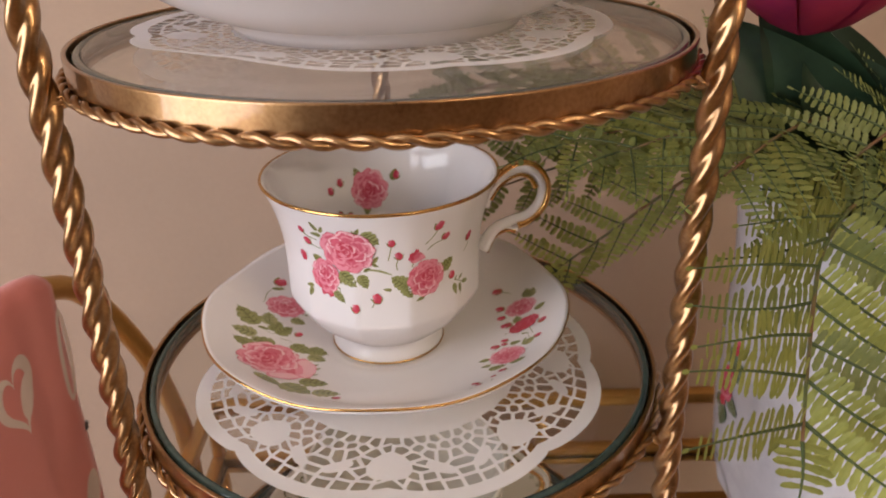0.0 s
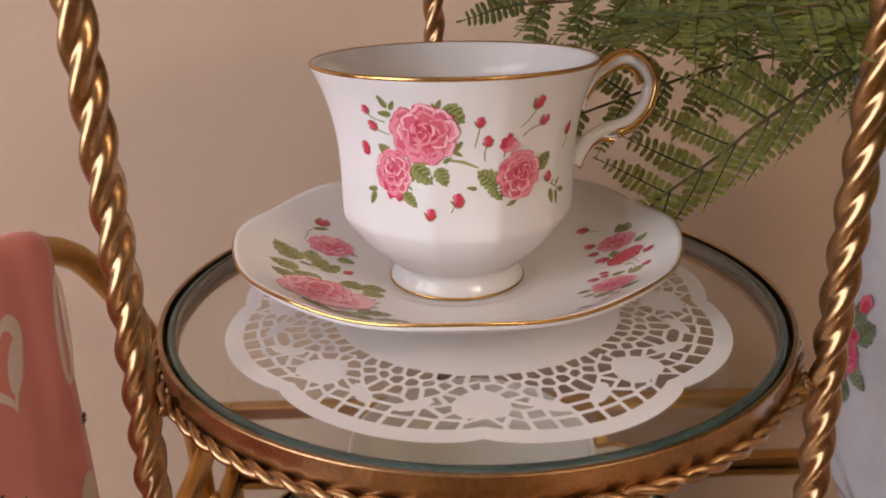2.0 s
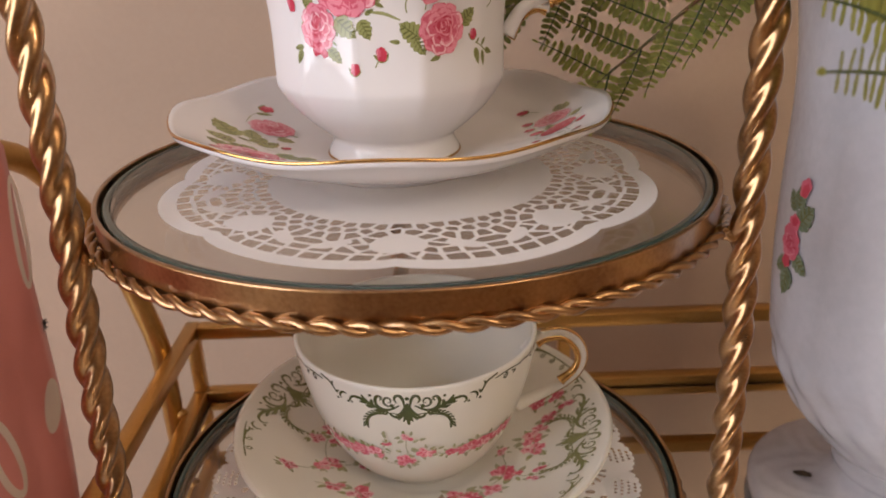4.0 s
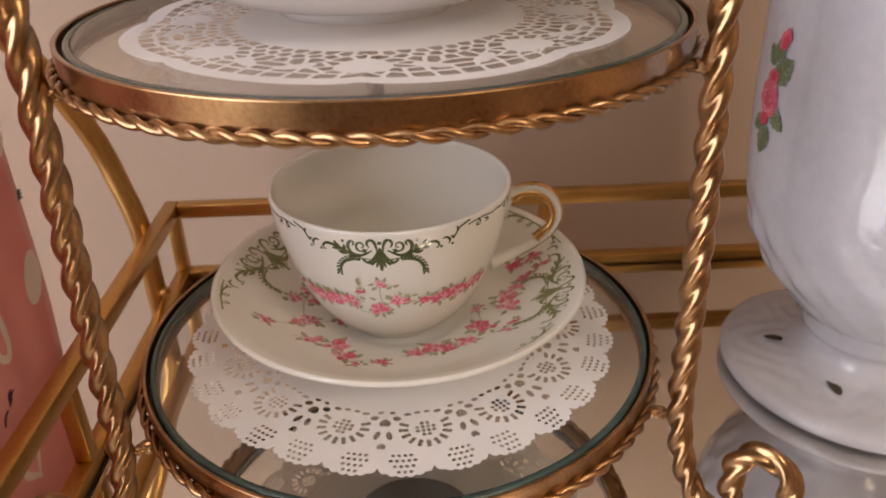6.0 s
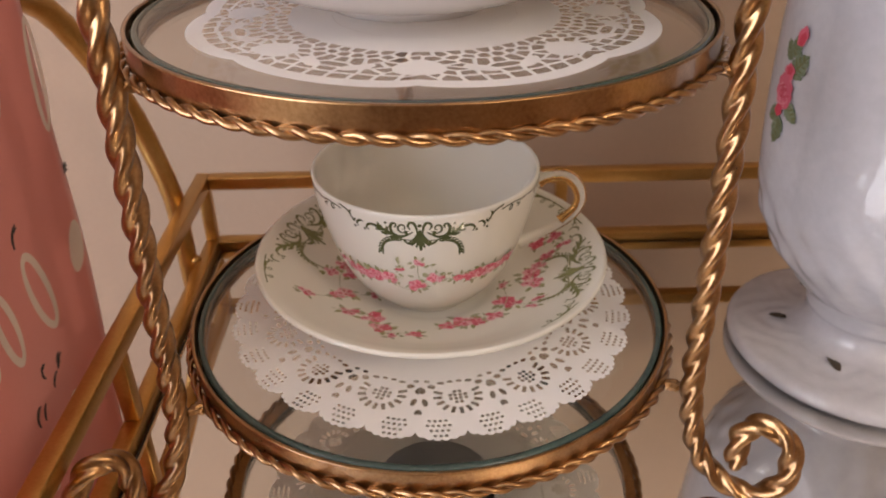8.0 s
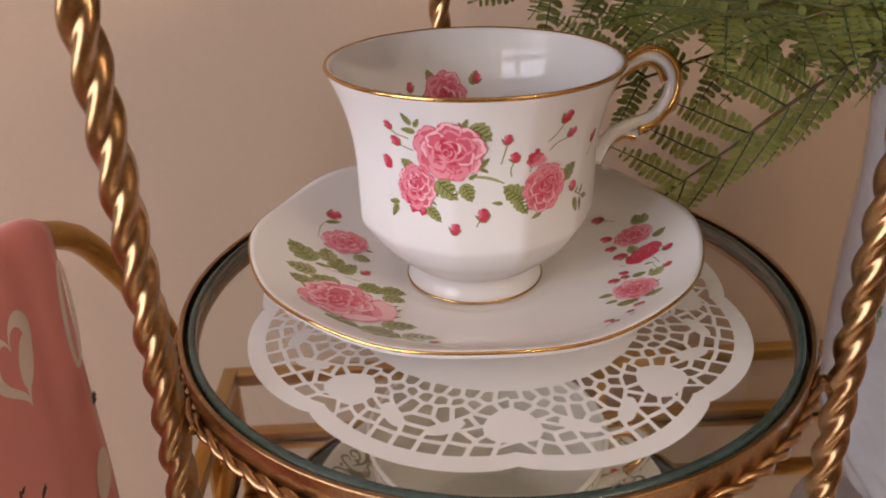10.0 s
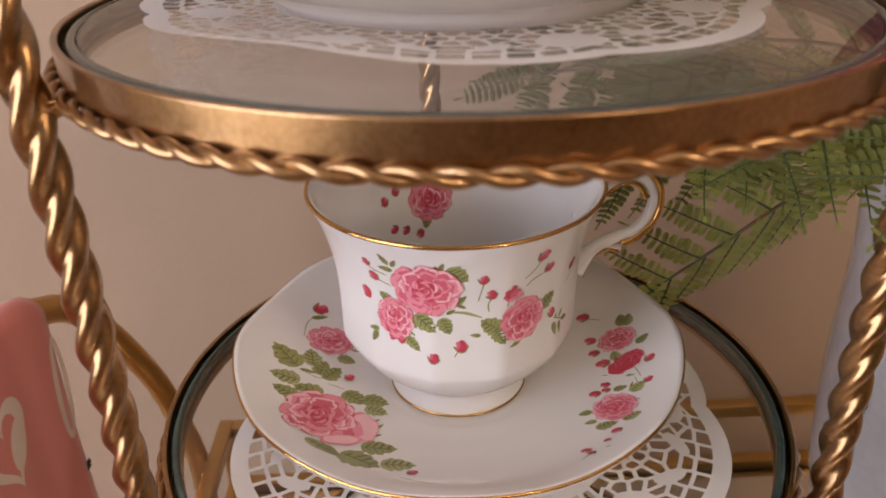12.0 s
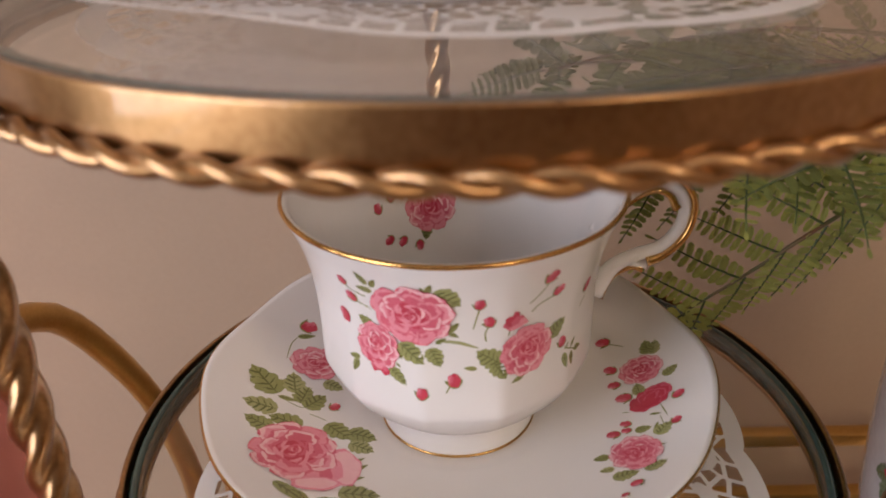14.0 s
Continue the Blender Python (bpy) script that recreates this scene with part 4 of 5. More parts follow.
def ridge(y):
    """Height of the handle's middle under the towel."""
    line = ((0.090, 0.1595), (0.077, 0.1660), (0.060, 0.1715), (0.040, 0.1752), (0.012, 0.1778), (-0.040, 0.1786))
    y = y if y > -0.04 else -0.08 - y
    for (y0, z0), (y1, z1) in zip(line, line[1:]):
        if y1 <= y <= y0:
            return z0 + (z1 - z0) * (y - y0) / (y1 - y0)
    return line[-1][1]


def towel_front(y, z):
    """Where the towel's front hangs, with slight folds that deepen downwards."""
    deep = max(0.0, 0.16 - z)
    return TOWEL_X - 0.004 * deep * (1 + math.sin(38 * y + 3 * z)) / 0.16


def tea_towel():
    top = thing("tea_towel", TURN, "pink cotton tea towel printed with white hearts, hung over a handle", "tea towel")
    bm = bmesh.new()
    ys = [-0.150 + 0.2205 * k / 44 for k in range(45)]
    r = 0.0082
    rows = []
    for y in ys:
        h, row = ridge(y), []
        end = 0.0012 * math.sin(y * 60)
        for k in range(50):                       # front, from its hem upwards
            z = -0.26 + (h - 0.002 + 0.26) * k / 49
            edge = 0.0022 * math.sin(31 * z + 0.6) * max(0.0, (y - 0.03) / 0.04)
            row.append((towel_front(y, z), y + edge, z))
        for k in range(1, 9):                     # over the tube
            a = math.pi * k / 9
            row.append((TOWEL_X - r + r * math.cos(a), y, h + r * math.sin(a)))
        for k in range(30):                       # and down behind
            z = h - 0.002 - (h + 0.20) * k / 29
            row.append((TOWEL_X - 2 * r - 0.02 * min(1.0, k / 10) * 0.15, y, z + end))
        rows.append([bm.verts.new(p) for p in row])
    for A, B in zip(rows, rows[1:]):
        for k in range(len(A) - 1):
            bm.faces.new((A[k], A[k + 1], B[k + 1], B[k]))
    bmesh.ops.recalc_face_normals(bm, faces=bm.faces)
    bmesh.ops.solidify(bm, geom=bm.faces[:], thickness=0.0007)
    part("cloth", bm, FABRIC, top)
    return top


TOWEL = tea_towel()


# ---- printed and applied decoration ----
class Print:
    """Thin enamel laid on a surface: shapes are given in flat (u, v) metres and wrapped by wrap(u, v) -> point, normal."""

    def __init__(self, wrap, lift=0.00004, step=0.000022):
        self.wrap, self.lift, self.step, self.layer, self.bm = wrap, lift, step, 0, bmesh.new()

    def vert(self, u, v):
        p, n = self.wrap(u, v)
        return self.bm.verts.new(p + n * (self.lift + self.step * self.layer))

    def blob(self, u, v, outline, tone):
        """A filled shape round (u, v); outline(angle) gives its (du, dv)."""
        n = 18
        last = None
        edge = [outline(k * math.tau / n) for k in range(n)]
        rings = max(1, math.ceil(max(math.hypot(*e) for e in edge) / 0.0012))
        for i in range(rings, 0, -1):
            f = i / rings
            ring = [self.vert(u + f * du, v + f * dv) for du, dv in edge]
            if last:
                for k in range(n):
                    self.face((last[k], last[(k + 1) % n], ring[(k + 1) % n], ring[k]), tone)
            last = ring
        mid = self.vert(u, v)
        for k in range(n):
            self.face((last[k], last[(k + 1) % n], mid), tone)
        self.layer += 0.04

    def face(self, vs, tone):
        self.bm.faces.new(vs).material_index = TONE_KEYS.index(tone)

    def oval(self, u, v, a, b, turn, tone, wobble=0.0, seed=0):
        c, s = math.cos(turn), math.sin(turn)

        def outline(t):
            k = 1 + wobble * math.sin(5 * t + seed) + 0.5 * wobble * math.sin(8 * t + 2.1 * seed)
            x, y = a * k * math.cos(t), b * k * math.sin(t)
            return x * c - y * s, x * s + y * c
        self.blob(u, v, outline, tone)

    def stroke(self, pts, width, tone, taper=True):
        """A painted line through flat points."""
        path = smooth_path([(x, y, 0) for x, y in pts], max(8, 5 * len(pts)))
        left, right = [], []
        n = len(path)
        for k, p in enumerate(path):
            d = (path[min(k + 1, n - 1)] - path[max(k - 1, 0)]).normalized()
            w = width / 2 * ((0.35 + 0.65 * math.sin(math.pi * (k + 0.5) / n)) if taper else 1)
            left.append(self.vert(p.x - d.y * w, p.y + d.x * w))
            right.append(self.vert(p.x + d.y * w, p.y - d.x * w))
        for k in range(n - 1):
            self.face((left[k], left[k + 1], right[k + 1], right[k]), tone)
        self.layer += 0.04

    def leaf(self, u, v, length, turn, tone="g1", vein="g2", width=0.62, teeth=5):
        """A leaf whose base lies at (u, v): notched along its edge, one half shaded, with veins."""
        c, s = math.cos(turn), math.sin(turn)
        base = self.layer
        n = 12

        def at(f, w):
            return u + c * length * f - s * w, v + s * length * f + c * w
        mid = [self.vert(*at(k / n, 0)) for k in range(n + 1)]
        for side in (-1, 1):
            row = []
            for k in range(n + 1):
                f = k / n
                w = side * width * length * 0.5 * math.sin(math.pi * min(1, 0.06 + 0.94 * f ** 0.72)) ** 0.8 * (1 - (0.20 if k % 3 == 2 and teeth else 0))
                row.append(self.vert(*at(f - (0.03 if k % 3 == 2 and teeth else 0), w)))
            for k in range(n):
                self.face((mid[k], mid[k + 1], row[k + 1], row[k]), tone)
        self.layer = base + 1
        self.stroke([at(0, 0), at(0.5, 0), at(0.92, 0)], length * 0.05, vein)
        for k in range(4 if teeth else 2):
            f = 0.12 + 0.19 * k
            for side in (-1, 1):
                w = side * width * length * (0.40 if side > 0 else 0.34) * math.sin(math.pi * (f + 0.12))
                self.layer = base + 1.2
                self.stroke([at(f, 0), at(f + 0.08, 0.55 * w), at(f + 0.15, w)], length * (0.070 if side > 0 and teeth else 0.035), vein)
        self.layer = base + 0.05

    def leaf_to(self, p, q, tone="g1", vein="g2", width=0.62, teeth=5):
        self.leaf(*p, math.hypot(q[0] - p[0], q[1] - p[1]), math.atan2(q[1] - p[1], q[0] - p[0]), tone, vein, width, teeth)

    def rose(self, u, v, size, seed, squash=1.0, turn=0.0, tones=("pw", "p0", "p1", "p2", "p3"), heart=(0.0, 0.0)):
        """A full rose: two rings of pale rounded petals, each shaded at its foot, round a deep heart of curled crescents."""
        random.seed(seed)
        white, pale, pink, deep, red = tones
        c, s = math.cos(turn), math.sin(turn)
        base = math.floor(self.layer) + 2

        def at(r, a, o=1.0):
            x, y = r * math.cos(a) + o * heart[0] * size, squash * r * math.sin(a) + o * heart[1] * size
            return u + x * c - y * s, v + x * s + y * c

        def petal(r, a, w, h, o, level, body, shade, foot, root):
            t = math.atan2(squash * math.sin(a), math.cos(a)) + turn
            for j, (back, grow, tone) in enumerate(((-0.02, 1.05, shade), (0.0, 1.0, body), (0.16, 0.84, foot), (0.34, 0.66, shade), (0.54, 0.48, root))):
                self.layer = base + level + 0.24 * j
                self.oval(*at(size * (r - back * h), a, o), size * h * grow, size * w * grow * (1 - 0.05 * j), t + 0.12 * math.sin(3 * a + j), tone, 0.06 + 0.03 * j, seed + a + j)
        self.layer = base
        self.oval(u, v, size * 0.90, size * 0.90 * squash, turn, pink, 0.05, seed)
        a0 = random.uniform(0, 6)
        for k in range(9):
            a = a0 + k * math.tau / 9 + random.uniform(-0.12, 0.12)
            petal(0.70, a, 0.34 * random.uniform(0.9, 1.1), 0.30, 0.2, 1 + (k * 5 % 9) * 0.14, random.choice((pale, white)), pink, random.choice((pale, pale, pink)), deep)
        a0 = random.uniform(0, 6)
        for k in range(7):
            a = a0 + k * math.tau / 7 + random.uniform(-0.15, 0.15)
            petal(0.50, a, 0.31 * random.uniform(0.9, 1.1), 0.25, 0.6, 4 + (k * 3 % 7) * 0.2, random.choice((pale, white)), pink, random.choice((pale, pink)), deep)
        self.layer = base + 7
        self.oval(*at(0, 0), size * 0.44, size * 0.44 * squash, turn, pink, 0.08, seed)
        self.layer = base + 8
        self.oval(*at(0.03 * size, 1.0), size * 0.36, size * 0.36 * squash, turn, deep, 0.12, seed + 1)
        level = base + 9
        for r, n, w in ((0.43, 6, 0.10), (0.33, 5, 0.085), (0.23, 4, 0.075), (0.14, 3, 0.06), (0.06, 2, 0.05)):
            a0 = random.uniform(0, 6)
            for k in range(n):
                a, span = a0 + k * math.tau / n + random.uniform(-0.2, 0.2), math.tau / n * random.uniform(0.70, 1.0)
                self.layer = level
                arc = [(r + 0.055 * (q - 2) * (1 if k % 2 else -1) / 2, a + span * (q / 4 - 0.5)) for q in range(5)]
                self.stroke([at(size * (x - 0.045), y) for x, y in arc], size * w * 0.8, red if r < 0.4 else deep)
                self.layer = level + 0.4
                self.stroke([at(size * x, y) for x, y in arc], size * w * random.uniform(0.8, 1.1), random.choice((pale, pale, white, pink)) if r > 0.3 else random.choice((pale, pink)))
            level += 0.9
        self.layer = base - 2

    def bud(self, u, v, size, turn, seed=0, leafy=True):
        """A small closed bud with its sepals; turn is the way it points."""
        c, s = math.cos(turn), math.sin(turn)

        def at(x, y): return u + size * (x * c - y * s), v + size * (x * s + y * c)
        if leafy:
            self.leaf(*at(-0.9, 0), size * 1.5, turn + 0.75, "g1", "g2", 0.36, 0)
            self.leaf(*at(-0.9, 0), size * 1.3, turn - 0.75, "g1", "g2", 0.36, 0)
            self.leaf(*at(-0.9, 0), size * 0.8, turn, "g1", "g2", 0.7, 0)
        base = self.layer
        self.layer = base + 2
        self.oval(*at(0.05, 0), size * 0.85, size * 0.66, turn, "p2", 0.08, seed)
        self.layer += 0.8
        self.oval(*at(0.30, 0.26), size * 0.52, size * 0.30, turn + 0.35, "p1", 0.1, seed)
        self.layer += 0.5
        self.oval(*at(0.20, -0.22), size * 0.55, size * 0.32, turn - 0.3, "p3", 0.1, seed)
        self.layer += 0.5
        self.stroke([at(-0.3, 0.45), at(0.3, 0.5), at(0.8, 0.15)], size * 0.16, "p0")
        self.layer = base + 0.05

    def done(self, name, parent, label):
        bmesh.ops.recalc_face_normals(self.bm, faces=self.bm.faces)
        ob = part(name, self.bm, [TONES[k] for k in TONE_KEYS], parent, label)
        ob.visible_shadow = True
        return ob


def round_wrap(profile, shape=None, ref=0.0365):
    """Wraps round an upright wall: u is length along a circle of radius ref from the side that faces -y, v is height."""
    def wrap(u, v):
        def at(uu, vv):
            a = uu / ref - math.pi / 2
            r = at_height(profile, vv)
            if shape:
                r = shape(a, r, vv)[0]
            return Vector((r * math.cos(a), r * math.sin(a), vv))
        e = 0.0004
        p = at(u, v)
        return p, (at(u + e, v) - at(u - e, v)).cross(at(u, v + e) - at(u, v - e)).normalized()
    return wrap


def dish_wrap(profile, shape=None):
    """Wraps on a dish: u, v are its plan."""
    def wrap(u, v):
        def at(x, y):
            r, a = math.hypot(x, y), math.atan2(y, x)
            z = at_radius(profile, r)
            if shape:
                z = shape(a, r, z)[1]
            return Vector((x, y, z))
        e = 0.0004
        return at(u, v), (at(u + e, v) - at(u - e, v)).cross(at(u, v + e) - at(u, v - e)).normalized()
    return wrap


def rose_cup_print():
    prof = [(r, z) for r, z in fine(CUP_A, 5)]
    P = Print(round_wrap(prof, panel_a, 0.0365))
    d = 0.0365 * math.pi / 180                  # one degree round the wall
    def uv(a, z): return a * d, z * 0.001
    for row in (((-8.6, 47.3), (-1.5, 46.8), (5.6, 45.0)),):
        P.stroke([uv(*q) for q in row], 0.0009, "g0")
    for row in (((5.7, 56.3), (4.9, 53.7), (3.8, 50.5)), ((9.1, 51.0), (8.0, 48.9), (8.4, 46.7)), ((29.2, 59.6), (26.4, 57.0), (23.2, 55.2)), ((33.9, 55.2), (28.1, 54.3), (24.6, 52.5)), ((55.5, 49.3), (53.9, 47.7), (51.2, 46.5)), ((17.8, 50), (17, 49), (16.3, 47.4)), ((-3.6, 35.5), (-4.5, 34.7), (-6.2, 32.7)), ((-41, 59), (-38, 57.8), (-33, 57.0)), ((-39, 55), (-36, 54.4), (-32, 53.6)), ((43, 37.5), (46.5, 36.4), (51, 34.6))):
        P.stroke([uv(*q) for q in row], 0.00036, "g1", False)
    for a0, z0, a1, z1, w in ((-8.8, 61.4, -0.2, 57.4, 0.95), (-22.7, 45.6, -13.6, 40.6, 0.80), (-11.4, 45.2, -7.8, 39.9, 0.78), (13.6, 40.2, 4.9, 44.2, 0.86), (11.2, 40.6, 16.2, 35.4, 0.75), (34.6, 42.8, 41.6, 47.0, 0.80), (-27.4, 37.8, -21.0, 33.7, 0.62), (-33.2, 48.2, -38.6, 50.6, 0.85), (-26, 44, -22, 41, 0.7)):
        P.leaf_to(uv(a0, z0), uv(a1, z1), "g1", "g2", w)
    for a0, z0, a1, z1 in ((-30.8, 61.0, -33.8, 64.6), (-29.5, 60.6, -27.0, 63.3), (-29.5, 59.3, -35.9, 59.5), (-11.1, 61.1, -9.1, 64.0), (-11.2, 61.1, -12.6, 63.0), (-4.8, 49.8, -0.8, 52.6), (-4.8, 49.6, -1.0, 48.3), (-9.2, 46.6, -5.4, 48.1), (-41.2, 37.9, -46.9, 37.3), (-42.3, 37.0, -45.2, 33.0)):
        P.leaf_to(uv(a0, z0), uv(a1, z1), "g1", "g2", 0.48, 3)
    for a0, z0, a1, z1 in ((23.4, 35.0, 18.1, 33.8), (5.1, 39.2, 0.3, 39.6), (42.9, 36.0, 44.8, 31.3), (47.7, 35.0, 49.1, 30.5), (50.3, 35.0, 56.8, 33.7), (47.1, 36.6, 50.8, 38.4), (43.8, 37.3, 45.0, 38.8), (-29, 57, -31, 55), (-38, 45, -41, 44), (-25, 39.5, -23, 38.5)):
        P.leaf_to(uv(a0, z0), uv(a1, z1), "g1", "g2", 0.42, 0)
    for k, (a, z, r, t) in enumerate(((-41, 60.1, 1.5, 1.9), (-39.2, 55.8, 1.8, 2.2), (-45.5, 48.9, 2.4, 1.7), (5.7, 57.5, 1.7, 1.5), (9.3, 52.2, 1.8, 1.9), (29.6, 61.6, 2.2, 1.0), (34.8, 56.4, 1.9, 0.6), (54, 52, 2.2, 1.2), (41.4, 39.8, 1.8, 1.5), (-3.1, 36.1, 2.3, 1.7), (-15.1, 32.2, 2.0, 1.4))):
        P.bud(*uv(a, z), r * 0.001, t, k, k not in (2,))
    # a half-open flower
    P.layer += 1
    for a, z, w, h, t, tone in ((18.2, 50.8, 2.5, 2.0, 0.2, "p1"), (16.4, 51.4, 1.6, 1.0, 1.9, "p2"), (20.6, 50.6, 2.0, 1.1, -0.3, "p0"), (18.4, 52.6, 1.5, 0.9, 1.5, "p2"), (18.6, 51.0, 1.7, 1.0, 1.2, "p1"), (19.2, 49.6, 2.0, 0.7, 0.2, "p0")):
        P.oval(*uv(a, z), w * 0.001, h * 0.001, t, tone, 0.1, a)
        P.layer += 0.7
    P.layer -= 5
    P.rose(*uv(-32, 42.8), .0066, 21, 0.80, 1.45, heart=(0.28, 0.05))
    for a, z, w, h, t in ((-33.5, 37.4, 2.0, 1.4, 1.1), (-30.2, 36.9, 1.9, 1.3, 2.0), (-35.5, 39.3, 1.6, 1.2, 1.6)):
        P.layer += 1.0
        P.oval(*uv(a, z), w * 0.001, h * 0.001, t, "p2", 0.1, a)
        P.layer += 0.5
        P.oval(*uv(a, z + 0.4), w * 0.0007, h * 0.0006, t, "p1", 0.1, a)
    P.rose(*uv(-16.8, 54.3), .0092, 22, 0.87, heart=(-0.02, 0.06))
    P.rose(*uv(24.3, 41.9), .0070, 23, 1.0, 0.4, heart=(0.12, 0.08))
    P.done("rose_print", CUP_TOP_A, "pink roses, red buds and green leaves")
    # inside, opposite the viewer
    inner = [(r - 0.0019, z) for r, z in prof if z > 0.02]

    def inside(u, v):
        p, n = round_wrap(inner, panel_a, 0.0375)(u, v)
        return p, -n
    Q = Print(inside)
    half, low = math.pi * 0.0375 + 0.0065, 0.0070
    for u, v, L, t in ((-0.006, .0535, .0050, 0.4), (0.007, .0520, .0052, 2.6), (0.004, .0600, .004, 1.2), (-0.010, .0590, .004, 2.0), (0.001, .0500, .0045, -1.4)):
        Q.leaf(half + u, v - low, 1.3 * L, t, "g1", "g2", 0.7)
    for u, v, t in ((0.013, .0600, 1.5), (0.018, .0575, 1.2), (-0.012, .0610, 1.8), (0.010, .0455, -0.8), (0.004, .0430, -1.8), (0.015, .0470, -0.3)):
        Q.bud(half + u, v - low, .0020, t, 3)
    Q.rose(half, .0555 - low, .0084, 31)
    Q.done("inner_rose_print", CUP_TOP_A, "pink rose spray inside the cup")


def rose_saucer_print():
    P = Print(dish_wrap(fine(SAUCER_A, 5), wave_a))
    m = 0.001

    def mm(*q): return [c * m for c in q]
    stems = (((-50.5, 16.0), (-49.8, 22.9), (-47.6, 27.0)), ((-29.8, -50.1), (-21.8, -52.9), (-11.0, -58.4)), ((-50.7, -0.7), (-42.9, -3.2), (-42.1, 5.9)), ((-41.6, -5.5), (-38.8, -6.4), (-36.4, -7.5)), ((53.6, -13.0), (53.8, -16), (53.9, -18.6)), ((52.3, -17.4), (52.0, -25.5), (51.8, -31.9)), ((45.3, 19.0), (48, 17.2), (50.6, 15.1)), ((43.9, -11.8), (44.8, -12), (45.7, -12.6)), ((26.2, -54.2), (30.5, -51.7), (32.0, -50.8)))
    for row in stems:
        P.stroke([mm(*q) for q in row], 0.00034, "g1")
    # broad toothed leaves of the large spray, then of the small one; then slender ones
    large = ((-50.8, 0.3, -58.1, 7.7), (-49.8, -6.4, -57.8, -6.1), (-49.7, -15.0, -56.4, -12.4), (-42.6, -11.1, -50.6, -9.8), (-46.2, 2.2, -47.7, 9.7), (-44.5, -1.7, -43.0, 5.0), (-42.9, -3.2, -38.5, 2.6), (-39.0, 9.1, -33.9, 7.1), (-36.4, -8.8, -30.3, -13.7), (-30.5, -11.0, -23.5, -13.6), (-29.7, -15.9, -23.8, -18.7), (-30.4, -37.5, -21.5, -37.4), (-35.5, -42.4, -26.2, -47.7), (-25.0, -46.3, -16.5, -46.4))
    small = ((56.0, 8.6, 56.4, 13.8), (56.9, 7.8, 58.8, 12.3), (57.2, -2.6, 61.0, -1.1), (50.0, -6.7, 50.2, -2.2), (45.1, -20.8, 48.8, -20.9), (49.3, -24.7, 53.5, -21.7), (36.7, -28.5, 33.1, -28.6), (36.6, -34.1, 33.4, -34.1), (35.3, -38.3, 40.8, -38.1), (42.8, -38.4, 47.7, -37.1))
    slender = ((-50.3, -0.8, -44.9, -1.1), (-28.1, -23.9, -25.2, -21.7), (-28.3, -27.9, -24.2, -24.4), (-28.9, -31.6, -24.6, -29.8), (-45.0, -37.7, -35.0, -45.4), (-39.8, -39.4, -35.6, -44.8), (50.2, -15.8, 52.9, -16.8), (48.9, -29.5, 50.5, -29.6), (34.5, -51.0, 35.8, -50.4), (49.8, -22.1, 51.2, -19.7), (-34.8, 13.5, -32.3, 12.7), (-48.4, 26.0, -43.1, 28.0))
    for k, (a, b, c, d) in enumerate(large):
        P.leaf_to(mm(a, b), mm(c + 0.15 * (c - a), d + 0.15 * (d - b)), "g0" if k % 3 == 1 else "g1", "g2", 0.80, 4)
    for k, (a, b, c, d) in enumerate(small):
        P.leaf_to(mm(a, b), mm(c + 0.15 * (c - a), d + 0.15 * (d - b)), "g0" if k % 2 else "g1", "g2", 0.74, 3)
    for a, b, c, d in slender:
        P.leaf_to(mm(a, b), mm(c, d), "g1", "g2", 0.34, 0)
    for x, y, t, r in ((-45.6, 30.8, 0.4, 3.0), (-35.0, -1.1, 0.9, 2.0), (-16.6, -50.8, 0.6, 1.8), (45.3, 19.3, 2.8, 2.4), (45.0, 7.0, 2.4, 2.2), (44.6, 0.4, 2.9, 2.0), (45.8, -6.0, 3.0, 2.5), (58.4, -12.2, 0.5, 1.9), (55.1, -21.8, 0.6, 1.7), (43.7, -16.9, 2.7, 1.7), (43.2, -19.7, 2.9, 1.5), (39.8, -20.0, 3.0, 2.0), (39.5, -43.2, -2.7, 1.8), (29.7, -49.2, 3.0, 1.6), (35.9, -47.0, -2.6, 1.2), (30.5, -51.7, -2.8, 1.3)):
        P.bud(*mm(x, y), r * m, t, int(x))
    # the full rose with its wide loose petal
    P.layer += 2
    for x, y, a, b, t, tone in ((-30.9, -27.0, 5.2, 8.0, 0.1, "p0"), (-30.4, -27.0, 4.4, 7.0, 0.1, "pw"), (-32.8, -28.0, 2.6, 5.0, 0.2, "p0"), (-34.2, -30.5, 1.6, 3.4, 0.2, "p1"), (-36.0, -35.4, 6.0, 3.0, 0.3, "p0"), (-36.0, -35.2, 5.0, 2.3, 0.3, "pw")):
        P.oval(*mm(x, y, a, b), t, tone, 0.06, x)
        P.layer += 0.4
    P.layer -= 4
    P.rose(*mm(-43.0, -23.0, 12.6), 41, 0.80, 1.62)
    P.rose(*mm(-41.8, 16.4, 7.7), 42, 0.84, 0.1)
    P.rose(*mm(52.6, 3.1, 6.0), 43, 0.95, 0.2)
    P.rose(*mm(42.9, -30.0, 7.4), 45, 0.80, 1.4)
    P.rose(*mm(52.0, -9.6, 6.2), 44, 0.46, 0.48, ("p1", "p2", "p3", "p3", "p3"))
    P.done("rose_print", SAUCER_TOP_A, "pink rose sprays with green leaves")


def curl(u, v, r, turn, sign=1, turns=1.15):
    """Flat points of a small spiral that ends in its own eye."""
    pts = []
    for k in range(9):
        f = k / 8
        a = turn + sign * turns * math.tau * f
        q = r * (1 - 0.80 * f)
        pts.append((u + q * math.cos(a), v + q * math.sin(a)))
    return pts


